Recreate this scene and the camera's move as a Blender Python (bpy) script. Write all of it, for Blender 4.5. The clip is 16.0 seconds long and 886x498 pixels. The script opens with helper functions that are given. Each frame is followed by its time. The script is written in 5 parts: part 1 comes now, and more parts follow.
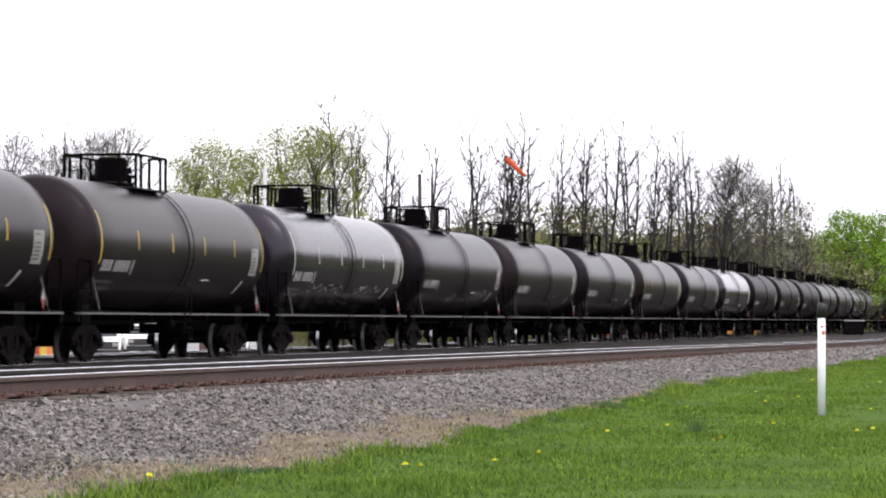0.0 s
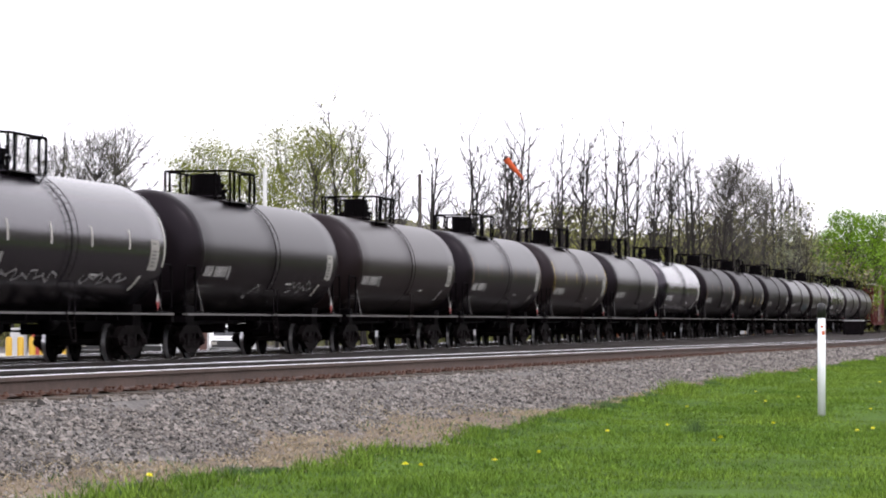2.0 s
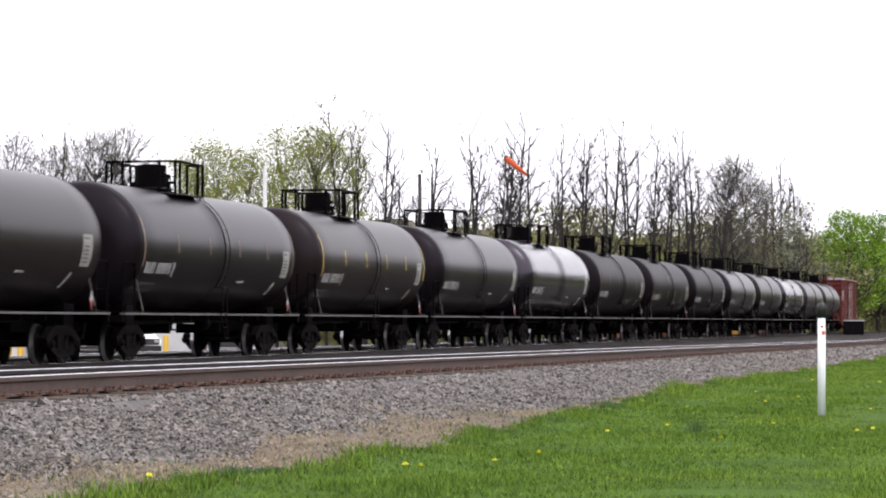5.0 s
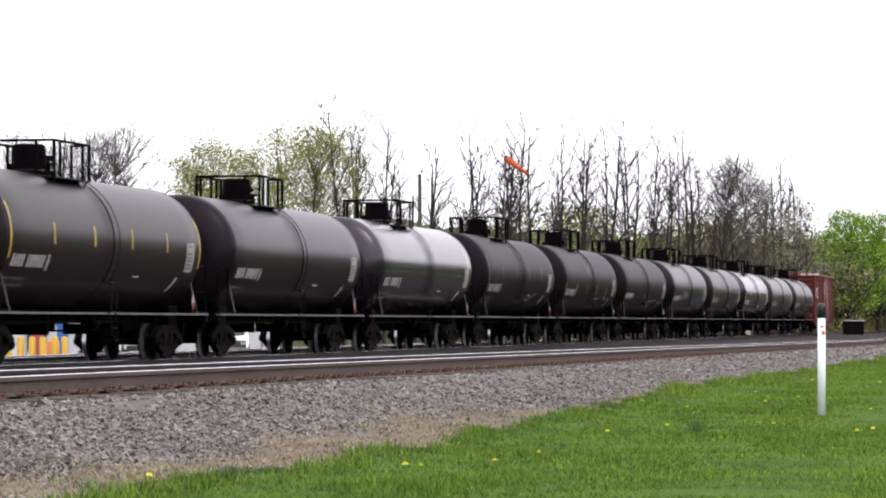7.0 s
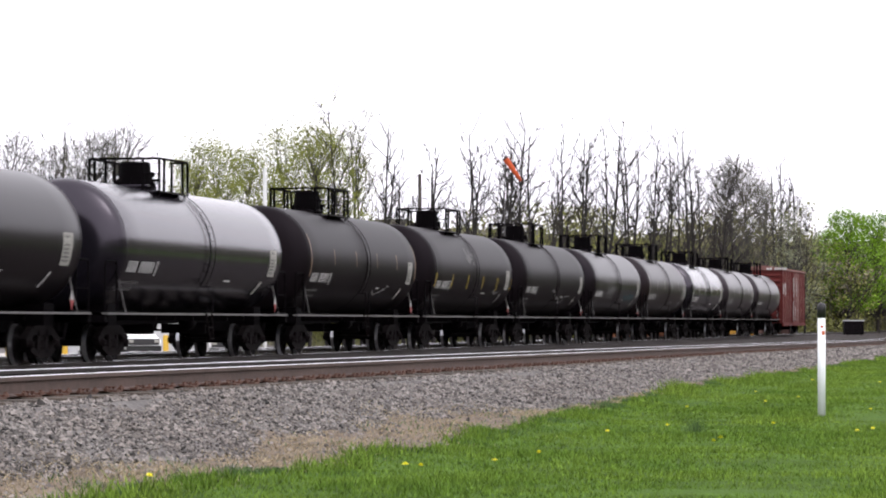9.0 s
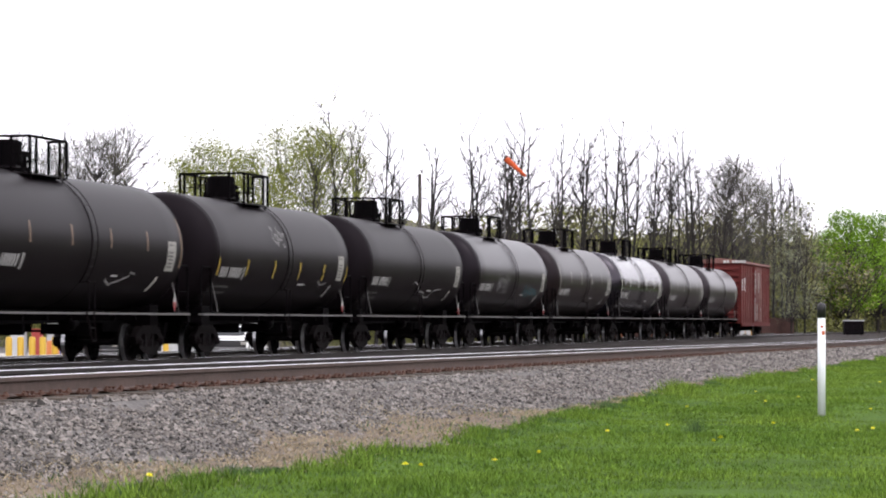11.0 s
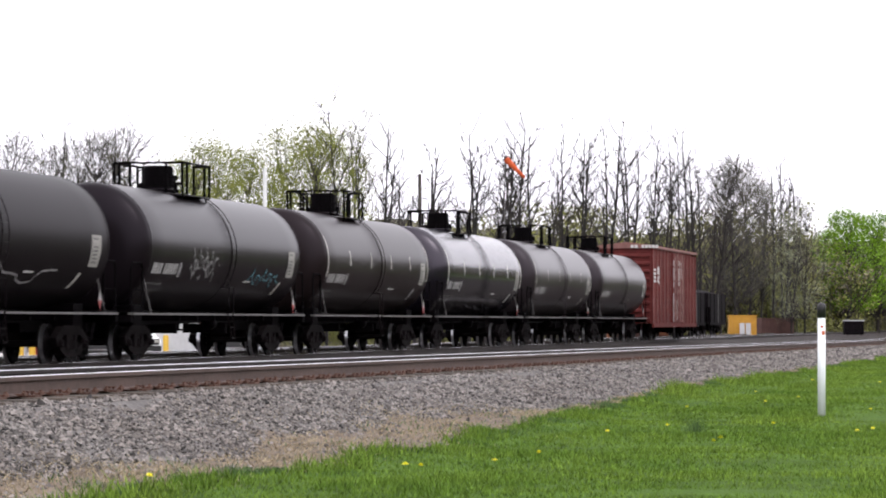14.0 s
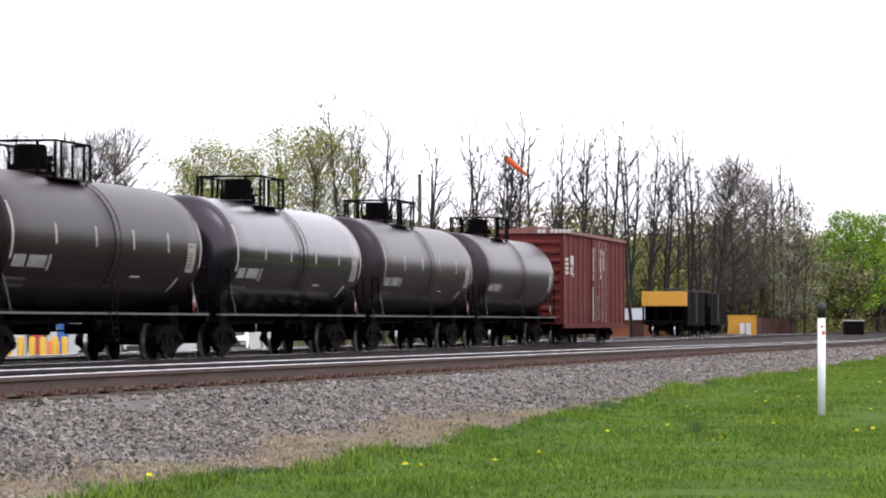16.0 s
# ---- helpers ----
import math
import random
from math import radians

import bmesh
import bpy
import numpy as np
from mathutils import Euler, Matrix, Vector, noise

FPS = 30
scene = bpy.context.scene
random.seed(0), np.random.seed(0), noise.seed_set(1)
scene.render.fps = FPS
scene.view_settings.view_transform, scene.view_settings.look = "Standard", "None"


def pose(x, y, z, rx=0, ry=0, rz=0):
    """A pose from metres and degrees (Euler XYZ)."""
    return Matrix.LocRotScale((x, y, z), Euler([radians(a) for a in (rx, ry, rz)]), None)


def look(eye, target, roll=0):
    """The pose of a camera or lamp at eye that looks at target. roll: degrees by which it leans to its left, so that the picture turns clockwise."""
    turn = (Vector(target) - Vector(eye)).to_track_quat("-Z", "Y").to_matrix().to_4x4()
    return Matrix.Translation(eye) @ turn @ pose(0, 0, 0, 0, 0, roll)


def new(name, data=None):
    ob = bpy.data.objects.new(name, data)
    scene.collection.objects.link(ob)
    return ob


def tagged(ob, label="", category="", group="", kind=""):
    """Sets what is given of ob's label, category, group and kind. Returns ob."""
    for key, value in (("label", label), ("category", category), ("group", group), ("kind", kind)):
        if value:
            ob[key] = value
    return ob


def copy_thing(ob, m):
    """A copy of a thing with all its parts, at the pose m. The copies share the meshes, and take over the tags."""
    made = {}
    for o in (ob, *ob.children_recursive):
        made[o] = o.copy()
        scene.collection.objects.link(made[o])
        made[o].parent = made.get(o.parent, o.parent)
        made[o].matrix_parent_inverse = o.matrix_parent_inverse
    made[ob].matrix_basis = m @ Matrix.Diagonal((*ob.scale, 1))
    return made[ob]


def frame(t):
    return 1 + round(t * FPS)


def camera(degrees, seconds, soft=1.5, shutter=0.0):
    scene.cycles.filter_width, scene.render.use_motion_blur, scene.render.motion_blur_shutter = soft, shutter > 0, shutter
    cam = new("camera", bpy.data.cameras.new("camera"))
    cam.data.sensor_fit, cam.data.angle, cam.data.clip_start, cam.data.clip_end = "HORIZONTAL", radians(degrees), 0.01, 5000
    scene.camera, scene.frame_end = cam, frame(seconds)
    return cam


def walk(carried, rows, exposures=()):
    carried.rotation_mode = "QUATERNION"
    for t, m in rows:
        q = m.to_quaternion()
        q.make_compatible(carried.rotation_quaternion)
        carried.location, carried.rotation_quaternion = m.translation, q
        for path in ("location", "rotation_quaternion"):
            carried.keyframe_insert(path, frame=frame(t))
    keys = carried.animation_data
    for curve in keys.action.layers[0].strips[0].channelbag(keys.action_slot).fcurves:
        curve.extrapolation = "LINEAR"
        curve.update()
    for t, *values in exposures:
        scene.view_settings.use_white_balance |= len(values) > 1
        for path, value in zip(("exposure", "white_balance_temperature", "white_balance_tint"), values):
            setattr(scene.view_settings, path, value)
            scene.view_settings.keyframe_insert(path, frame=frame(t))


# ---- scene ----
# X runs along the tracks, away to the right; Y runs away from the camera; z = 0 is the rail head under the train.
EYE = (0.0, 0.0, 0.95)
TURN, TILT = 11.83, 1.354
cam = camera(16.22, 16.0, soft=1.95, shutter=0.3)
aim = (math.cos(radians(TURN)) * math.cos(radians(TILT)), math.sin(radians(TURN)) * math.cos(radians(TILT)), math.sin(radians(TILT)))
still = look(EYE, tuple(EYE[i] + 100 * aim[i] for i in range(3)))
walk(cam, [(0.0, still), (16.0, still)], exposures=[(0.0, 0.07), (16.0, 0.07)])

# ---- daylight: bright overcast ----
world = bpy.data.worlds.new("overcast_sky")
scene.world = world
world.use_nodes = True
wn, wl = world.node_tree.nodes, world.node_tree.links
wn.clear()
sky = wn.new("ShaderNodeTexSky")
sky.sky_type, sky.sun_disc = "NISHITA", False
sky.sun_elevation, sky.sun_rotation = radians(52), radians(215)
sky.dust_density, sky.air_density = 4.0, 1.0
pale = wn.new("ShaderNodeHueSaturation")
pale.inputs["Saturation"].default_value = 0.06
back = wn.new("ShaderNodeBackground")
back.inputs["Strength"].default_value = 0.10
wout = wn.new("ShaderNodeOutputWorld")
wl.new(sky.outputs[0], pale.inputs["Color"])
cloud = wn.new("ShaderNodeBackground")    # the even cloud cover under the sky
cloud.inputs["Color"].default_value, cloud.inputs["Strength"].default_value = (0.985, 0.95, 1.05, 1), 1.5
both = wn.new("ShaderNodeAddShader")
wl.new(pale.outputs[0], back.inputs[0])
wl.new(back.outputs[0], both.inputs[0])
wl.new(cloud.outputs[0], both.inputs[1])
wl.new(both.outputs[0], wout.inputs[0])
sun_data = bpy.data.lights.new("sun", "SUN")
sun_data.energy, sun_data.angle, sun_data.color = 0.4, radians(20), (1.0, 0.97, 0.92)
sun = new("sun", sun_data)
sun.matrix_world = look((30, -40, 60), (60, 10, 0))

TRACK_Y = 24.5        # centre line under the train
NEAR_Y = 10.62        # centre line of the near track
SIDING_Y = 29.3
PITCH = 18.1          # one tank car over its couplers
SPEED, GAIN = 13.72, 0.0011
FIRST = 70.0          # left head seam of car 0 at the start


def gone(t):
    return SPEED * (t + GAIN * t * t)


# ---- materials ----
def mat(name, color, rough=0.7, metal=0.0, spread=0.25, scale=6.0, bump=0.0, bump_scale=40.0, random_hue=0.0, coords="Object", tint=None, coat=0.0, island=False, shine=0.5):
    """A surface with grain at two scales; tint: a second colour in large worn patches."""
    m = bpy.data.materials.new(name)
    m.use_nodes = True
    nt = m.node_tree
    b = nt.nodes["Principled BSDF"]
    b.inputs["Roughness"].default_value, b.inputs["Metallic"].default_value = rough, metal
    b.inputs["Coat Weight"].default_value, b.inputs["Specular IOR Level"].default_value = coat, shine
    tc = nt.nodes.new("ShaderNodeTexCoord")
    n1, n2 = nt.nodes.new("ShaderNodeTexNoise"), nt.nodes.new("ShaderNodeTexNoise")
    n1.inputs["Scale"].default_value, n1.inputs["Detail"].default_value = scale, 6
    n2.inputs["Scale"].default_value, n2.inputs["Detail"].default_value = scale * 0.13, 3
    add = nt.nodes.new("ShaderNodeMath")
    add.operation = "ADD"
    for n in (n1, n2):
        nt.links.new(tc.outputs[coords], n.inputs["Vector"])
    nt.links.new(n1.outputs["Fac"], add.inputs[0])
    nt.links.new(n2.outputs["Fac"], add.inputs[1])
    ramp = nt.nodes.new("ShaderNodeMapRange")
    ramp.inputs["From Min"].default_value, ramp.inputs["From Max"].default_value = 0.65, 1.35
    nt.links.new(add.outputs[0], ramp.inputs["Value"])
    mix = nt.nodes.new("ShaderNodeMix")
    mix.data_type = "RGBA"
    other = tint if tint else [c * (1 - spread) for c in color]
    mix.inputs[6].default_value = (*[c * (1 + spread * 0.6) for c in color], 1)
    mix.inputs[7].default_value = (*other, 1)
    nt.links.new(ramp.outputs[0], mix.inputs[0])
    out = mix.outputs[2]
    if random_hue or island:
        hs = nt.nodes.new("ShaderNodeHueSaturation")
        rnd = nt.nodes.new("ShaderNodeNewGeometry" if island else "ShaderNodeObjectInfo")
        mr = nt.nodes.new("ShaderNodeMapRange")
        mr.inputs["To Min"].default_value, mr.inputs["To Max"].default_value = 1 - random_hue, 1 + random_hue
        nt.links.new(rnd.outputs["Random Per Island" if island else "Random"], mr.inputs["Value"])
        nt.links.new(mr.outputs[0], hs.inputs["Value"])
        nt.links.new(out, hs.inputs["Color"])
        out = hs.outputs[0]
    nt.links.new(out, b.inputs["Base Color"])
    if bump:
        n3, bp = nt.nodes.new("ShaderNodeTexNoise"), nt.nodes.new("ShaderNodeBump")
        n3.inputs["Scale"].default_value, n3.inputs["Detail"].default_value = bump_scale, 5
        bp.inputs["Strength"].default_value, bp.inputs["Distance"].default_value = bump, 0.02
        nt.links.new(tc.outputs[coords], n3.inputs["Vector"])
        nt.links.new(n3.outputs["Fac"], bp.inputs["Height"])
        nt.links.new(bp.outputs[0], b.inputs["Normal"])
    return m


M = {}
M["gravel"] = mat("gravel_ground", (0.1008, 0.091, 0.0858), 0.95, spread=0.55, scale=14, bump=0.6, bump_scale=22)
M["bed"] = mat("oily_dark_ballast", (0.042, 0.036, 0.034), 0.95, shine=0.1, spread=0.5, scale=12, bump=0.6, bump_scale=22)
M["yard"] = mat("yard_ground", (0.40, 0.385, 0.36), 0.95, spread=0.3, scale=3, bump=0.3)
M["turf"] = mat("turf", (0.054, 0.104, 0.013), 0.95, shine=0.1, spread=0.5, scale=5, bump=0.5, bump_scale=60)
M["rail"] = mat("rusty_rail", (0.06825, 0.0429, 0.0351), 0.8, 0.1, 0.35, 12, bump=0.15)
M["railtop"] = mat("polished_rail_head", (0.85, 0.85, 0.87), 0.2, 1.0, 0.15, 20)
M["tie"] = mat("creosoted_timber", (0.0585, 0.0455, 0.03575), 0.9, spread=0.4, scale=8, bump=0.4, random_hue=0.25)
M["rust"] = mat("rusted_iron", (0.088, 0.04, 0.026), 0.85, 0.1, 0.4, 30)
M["white"] = mat("white_marking", (0.4875, 0.4875, 0.481), 0.6, spread=0.12, scale=9)


# ---- mesh helpers ----
def part(name, bm, material, parent=None, label="", smooth=False):
    me = bpy.data.meshes.new(name)
    bm.to_mesh(me)
    bm.free()
    if smooth:
        for p in me.polygons:
            p.use_smooth = True
    for m in material if isinstance(material, (list, tuple)) else [material]:
        me.materials.append(m)
    ob = new(name, me)
    if parent:
        ob.parent = parent
    if label:
        ob["label"] = label
    return ob


def share(ob, name, parent, m):
    """Another object on the same mesh, at the pose m under parent."""
    o = new(name, ob.data)
    o.parent, o.matrix_basis = parent, m
    return o


def box(bm, x0, x1, y0, y1, z0, z1, mi=0):
    vs = [bm.verts.new((x, y, z)) for x in (x0, x1) for y in (y0, y1) for z in (z0, z1)]
    for f in ((0, 1, 3, 2), (4, 6, 7, 5), (0, 4, 5, 1), (2, 3, 7, 6), (0, 2, 6, 4), (1, 5, 7, 3)):
        bm.faces.new([vs[i] for i in f]).material_index = mi
    return vs


def bar(bm, a, b, r, n=6, mi=0, r2=None, caps=True):
    """A round bar from a to b."""
    a, b = Vector(a), Vector(b)
    q = (b - a).to_track_quat("Z", "Y").to_matrix()
    rings = []
    for p, rr in ((a, r), (b, r if r2 is None else r2)):
        rings.append([bm.verts.new(p + q @ Vector((rr * math.cos(2 * math.pi * k / n), rr * math.sin(2 * math.pi * k / n), 0))) for k in range(n)])
    for k in range(n):
        f = bm.faces.new((rings[0][k], rings[0][(k + 1) % n], rings[1][(k + 1) % n], rings[1][k]))
        f.material_index, f.smooth = mi, n > 7
    if caps:
        bm.faces.new(rings[0][::-1]).material_index = mi
        bm.faces.new(rings[1]).material_index = mi


def pipe(bm, pts, r, n=6, mi=0):
    for a, b in zip(pts, pts[1:]):
        bar(bm, a, b, r, n, mi)


def lathe(bm, prof, n=48, axis="x", mi=0, a0=0.0, a1=2 * math.pi, smooth=True):
    """Turn a profile of (along, radius) round an axis."""
    closed = abs(a1 - a0 - 2 * math.pi) < 1e-6
    k = n if closed else n + 1
    rings = []
    for u, r in prof:
        ring = []
        for i in range(k):
            a = a0 + (a1 - a0) * i / n
            p, q = r * math.cos(a), r * math.sin(a)
            ring.append(bm.verts.new((u, p, q) if axis == "x" else (p, u, q) if axis == "y" else (p, q, u)))
        rings.append(ring)
    for r0, r1 in zip(rings, rings[1:]):
        for i in range(k if closed else k - 1):
            f = bm.faces.new((r0[i], r0[(i + 1) % k], r1[(i + 1) % k], r1[i]))
            f.material_index, f.smooth = mi, smooth
    return rings


def extrude_x(bm, prof, x0, x1, mi=0, caps=True):
    """A (y, z) profile swept from x0 to x1."""
    a = [bm.verts.new((x0, y, z)) for y, z in prof]
    b = [bm.verts.new((x1, y, z)) for y, z in prof]
    n = len(prof)
    for i in range(n):
        bm.faces.new((a[i], a[(i + 1) % n], b[(i + 1) % n], b[i])).material_index = mi
    if caps:
        bm.faces.new(a[::-1]).material_index = mi
        bm.faces.new(b).material_index = mi


# ---- ground and tracks ----
def lerp_table(v, table):
    for (a, za), (b, zb) in zip(table, table[1:]):
        if v <= b:
            return za + (zb - za) * max(0.0, (v - a) / (b - a))
    return table[-1][1]


def near_top(x):
    """Height of the near track's rail head: it falls gently to the right."""
    return lerp_table(x, [(26.9, 0.452), (80, 0.311), (164, 0.05), (800, 0.05)])



def ground_z(x, y):
    bed = near_top(min(max(x, -40), 500)) - 0.235
    n = noise.noise((x * 0.25, y * 0.5, 0)) * 0.05 + noise.noise((x * 1.3, y * 1.3, 3)) * 0.02
    z = lerp_table(y, [(-40, -0.55), (0, -0.45), (6.2, -0.38), (7.4, -0.24), (9.0, bed), (12.2, bed), (13.6, -0.30), (21.0, -0.35),
                       (22.9, -0.21), (31.2, -0.21), (36.0, -0.85), (70, -0.85), (400, 0.3)])
    flat = 1.0 if y < 9.0 or 13.4 < y < 22.5 else 0.25
    return z + n * flat


def grid_sheet(name, xs, ys, material, fz):
    verts = [(x, y, fz(x, y)) for x in xs for y in ys]
    ny = len(ys)
    faces = [(i * ny + j, (i + 1) * ny + j, (i + 1) * ny + j + 1, i * ny + j + 1) for i in range(len(xs) - 1) for j in range(ny - 1)]
    me = bpy.data.meshes.new(name)
    me.from_pydata(verts, [], faces)
    for p in me.polygons:
        p.use_smooth = True
    me.materials.append(material)
    return new(name, me)


def spaced(a, b, step):
    n = max(1, round((b - a) / step))
    return [a + (b - a) * i / n for i in range(n + 1)]


gx = spaced(-2500, -60, 200) + spaced(-50, 10, 5) + spaced(10.5, 130, 0.6) + spaced(133, 300, 4) + spaced(310, 700, 20) + spaced(750, 3500, 250)
gy = spaced(-2500, -50, 200) + spaced(-40, 2, 3) + spaced(2.2, 14, 0.2) + spaced(14.5, 36, 0.5) + spaced(38, 100, 4) + spaced(120, 400, 30) + spaced(600, 3500, 400)
ground = grid_sheet("ground", gx, gy, M["gravel"], ground_z)
ground.data.materials.append(M["bed"])
for p in ground.data.polygons:
    if 9.85 < p.center.y < 31.0 and -70 < p.center.x < 700:
        p.material_index = 1
tagged(ground, "level grey gravel ground beside the railway", "ground", kind="structure")


EDGE = [(15, 6.7), (20.5, 6.85), (22, 6.95), (24.3, 6.9), (25.7, 6.7), (27.2, 6.72), (28.6, 6.85), (30.0, 6.5), (31.5, 6.5), (34.2, 6.8), (37.7, 6.76), (40.8, 6.95), (58, 7.2), (71, 7.2), (105, 6.86), (150, 6.7)]
SOIL = [(15, 0.7), (21.6, 0.72), (26.9, 0.85), (30.1, 1.2), (33.1, 1.05), (36.7, 0.95), (39.5, 0.75), (41.5, 0.25), (48, 0.2), (61, 0.25), (150, 0.15)]


def edge_y(x):
    """The ragged line between gravel and turf."""
    return lerp_table(x, EDGE) + 0.10 * noise.noise((x * 0.5, 1.7, 0)) + 0.12 * noise.noise((x * 1.1, 4.2, 0)) + 0.08 * noise.noise((x * 2.9, 9.2, 0))


turf_x = spaced(-60, 10, 5) + spaced(10.5, 150, 0.35) + spaced(155, 420, 5)
rows_n = [0.0, 0.06, 0.16, 0.35, 0.7, 1.2, 2.0, 3.2, 5.0, 8.0, 14.0, 30.0, 60.0]
tv = [(x, edge_y(x) - d, ground_z(x, edge_y(x) - d) + min(0.03, 0.004 + d * 0.12)) for x in turf_x for d in rows_n]
tn = len(rows_n)
me = bpy.data.meshes.new("turf")
me.from_pydata(tv, [], [(i * tn + j, i * tn + j + 1, (i + 1) * tn + j + 1, (i + 1) * tn + j) for i in range(len(turf_x) - 1) for j in range(tn - 1)])
me.materials.append(M["turf"])
for p in me.polygons:
    p.use_smooth = True
tagged(new("lawn", me), "bright green mown spring lawn with worn edge", "lawn", kind="structure")

M["soil"] = mat("tan_trodden_soil", (0.132, 0.104, 0.078), 0.95, shine=0.1, spread=0.45, scale=7, bump=0.6, bump_scale=30, tint=(0.098, 0.075, 0.055))


def verge_y(x):
    """How far the bare soil reaches from the turf into the stones."""
    return edge_y(x) + max(0.06, lerp_table(x, SOIL) + 0.18 * noise.noise((x * 0.6, 12.3, 0)) + 0.2 * noise.noise((x * 1.7, 2.2, 0)))


vx = spaced(12, 150, 0.4)
vv = [(x, edge_y(x) - 0.12 + (verge_y(x) - edge_y(x) + 0.12) * j / 6, 0) for x in vx for j in range(7)]
vv = [(x, y, ground_z(x, y) + (0.012 if 0 < k % 7 < 6 else -0.01) + 0.012 * noise.noise((x * 5, y * 5, 0))) for k, (x, y, z) in enumerate(vv)]
me = bpy.data.meshes.new("verge")
me.from_pydata(vv, [], [(i * 7 + j, (i + 1) * 7 + j, (i + 1) * 7 + j + 1, i * 7 + j + 1) for i in range(len(vx) - 1) for j in range(6)])
me.materials.append(M["soil"])
tagged(new("verge", me), "strip of bare tan soil between lawn and ballast", "soil", kind="structure")

yard = grid_sheet("yard", spaced(60, 200, 10), spaced(34.0, 62.0, 2.0), M["yard"], lambda x, y: ground_z(x, y) + 0.015)
tagged(yard, "pale dusty gravel yard behind the tracks", "yard", kind="structure")


# ---- tracks ----
RAIL_PROF = [(-0.075, 0), (0.075, 0), (0.075, 0.012), (0.012, 0.03), (0.01, 0.13), (0.036, 0.142), (0.036, 0.176), (0.026, 0.186),
             (-0.026, 0.186), (-0.036, 0.176), (-0.036, 0.142), (-0.01, 0.13), (-0.012, 0.03), (-0.075, 0.012)]


# darker than rusty_rail: the near track's far rail, and both other tracks
M["rail_dark"] = mat("dark_rail_steel", (0.02, 0.015, 0.014), 0.7, shine=0.3, spread=0.4, scale=9)


def track(name, label, yc, top, x0, x1, step):
    root = tagged(new(name), label, "railway track", kind="structure")
    xs = spaced(x0, x1, step)
    for side in (-0.755, 0.755):
        for nm, prof, mt in (("rail", RAIL_PROF, M["rail"] if side < 0 and yc == NEAR_Y else M["rail_dark"]), ("rail_head", [(-0.03, 0.1835), (0.03, 0.1835), (0.027, 0.1885), (-0.027, 0.1885)], M["railtop"])):
            bm = bmesh.new()
            rings = [[bm.verts.new((x, yc + side + y, top(x) - 0.186 + z)) for y, z in prof] for x in xs]
            for r0, r1 in zip(rings, rings[1:]):
                for i in range(len(prof)):
                    f = bm.faces.new((r0[i], r0[(i + 1) % len(prof)], r1[(i + 1) % len(prof)], r1[i]))
            bmesh.ops.recalc_face_normals(bm, faces=bm.faces)
            part(nm, bm, mt, root, "worn bright running surface" if nm == "rail_head" else "")
    return root


near_track = track("track_near", "rusty railway track on wooden ties in grey ballast", NEAR_Y, near_top, -60, 600, 6)
main_track = track("track_main", "railway track carrying the tank train", TRACK_Y, lambda x: 0.0, -60, 700, 20)
side_track = track("track_siding", "rusty railway siding with a parked hopper car", SIDING_Y, lambda x: 0.0, 60, 700, 20)

# ties, each with its plates, spikes and anchors
TIE_STEP = 0.87
bm = bmesh.new()
box(bm, -0.115, 0.115, -1.3, 1.3, -0.17, 0.0)
bmesh.ops.bevel(bm, geom=bm.edges[:], offset=0.012, segments=1, affect="EDGES")
tie_mesh = part("tie", bm, M["tie"], near_track)
tie_mesh.location = (19, NEAR_Y, near_top(19) - 0.2)
bm = bmesh.new()
for s in (-0.755, 0.755):
    box(bm, -0.1, 0.1, s - 0.19, s + 0.19, 0.0, 0.018)
    for e in (-1, 1):
        for dx in (-0.07, 0.07):
            bar(bm, (dx, s + e * 0.1, 0.01), (dx, s + e * 0.1, 0.042), 0.014, 5)
            box(bm, dx - 0.02, dx + 0.02, s + e * 0.1 - 0.024, s + e * 0.1 + 0.024, 0.038, 0.056)
    for dx in (-0.24, 0.24):
        pipe(bm, [(dx, s - 0.12, 0.06), (dx, s - 0.14, 0.02), (dx, s + 0.14, 0.02), (dx, s + 0.12, 0.06)], 0.016, 5)
        bar(bm, (dx - 0.05, s - 0.13, 0.03), (dx + 0.05, s - 0.13, 0.03), 0.02, 5)
fast_mesh = part("tie_plate", bm, M["rust"], tie_mesh)
for k in range(1, 190):
    x = 19 + TIE_STEP * k
    jit = random.uniform(-0.03, 0.03)
    t = share(tie_mesh, "tie", near_track, pose(x + jit, NEAR_Y + random.uniform(-0.03, 0.03), near_top(x) - 0.2 + random.uniform(-0.006, 0.004), 0, 0, random.uniform(-1.2, 1.2)))
    share(fast_mesh, "tie_plate", t, pose(0, 0, 0))


# ---- loose stones and blades ----
def scatter(name, verts, faces, material, label, category, index=None):
    m = bpy.data.meshes.new(name)
    m.from_pydata(verts, [], faces)
    for mm in material if isinstance(material, list) else [material]:
        m.materials.append(mm)
    if index is not None:
        m.polygons.foreach_set("material_index", index)
    return tagged(new(name, m), label, category, kind="stuff")


rng = np.random.default_rng(7)
M["stone"] = mat("crushed_stone", (0.1333, 0.1222, 0.1144), 0.9, spread=0.45, scale=3, random_hue=0.9, tint=(0.1, 0.085, 0.076), island=True)
OCT = np.array([(1, 0, 0), (-1, 0, 0), (0, 1, 0), (0, -1, 0), (0, 0, 1), (0, 0, -1), ], float)
OCTF = np.array([(0, 2, 4), (2, 1, 4), (1, 3, 4), (3, 0, 4), (2, 0, 5), (1, 2, 5), (3, 1, 5), (0, 3, 5)])


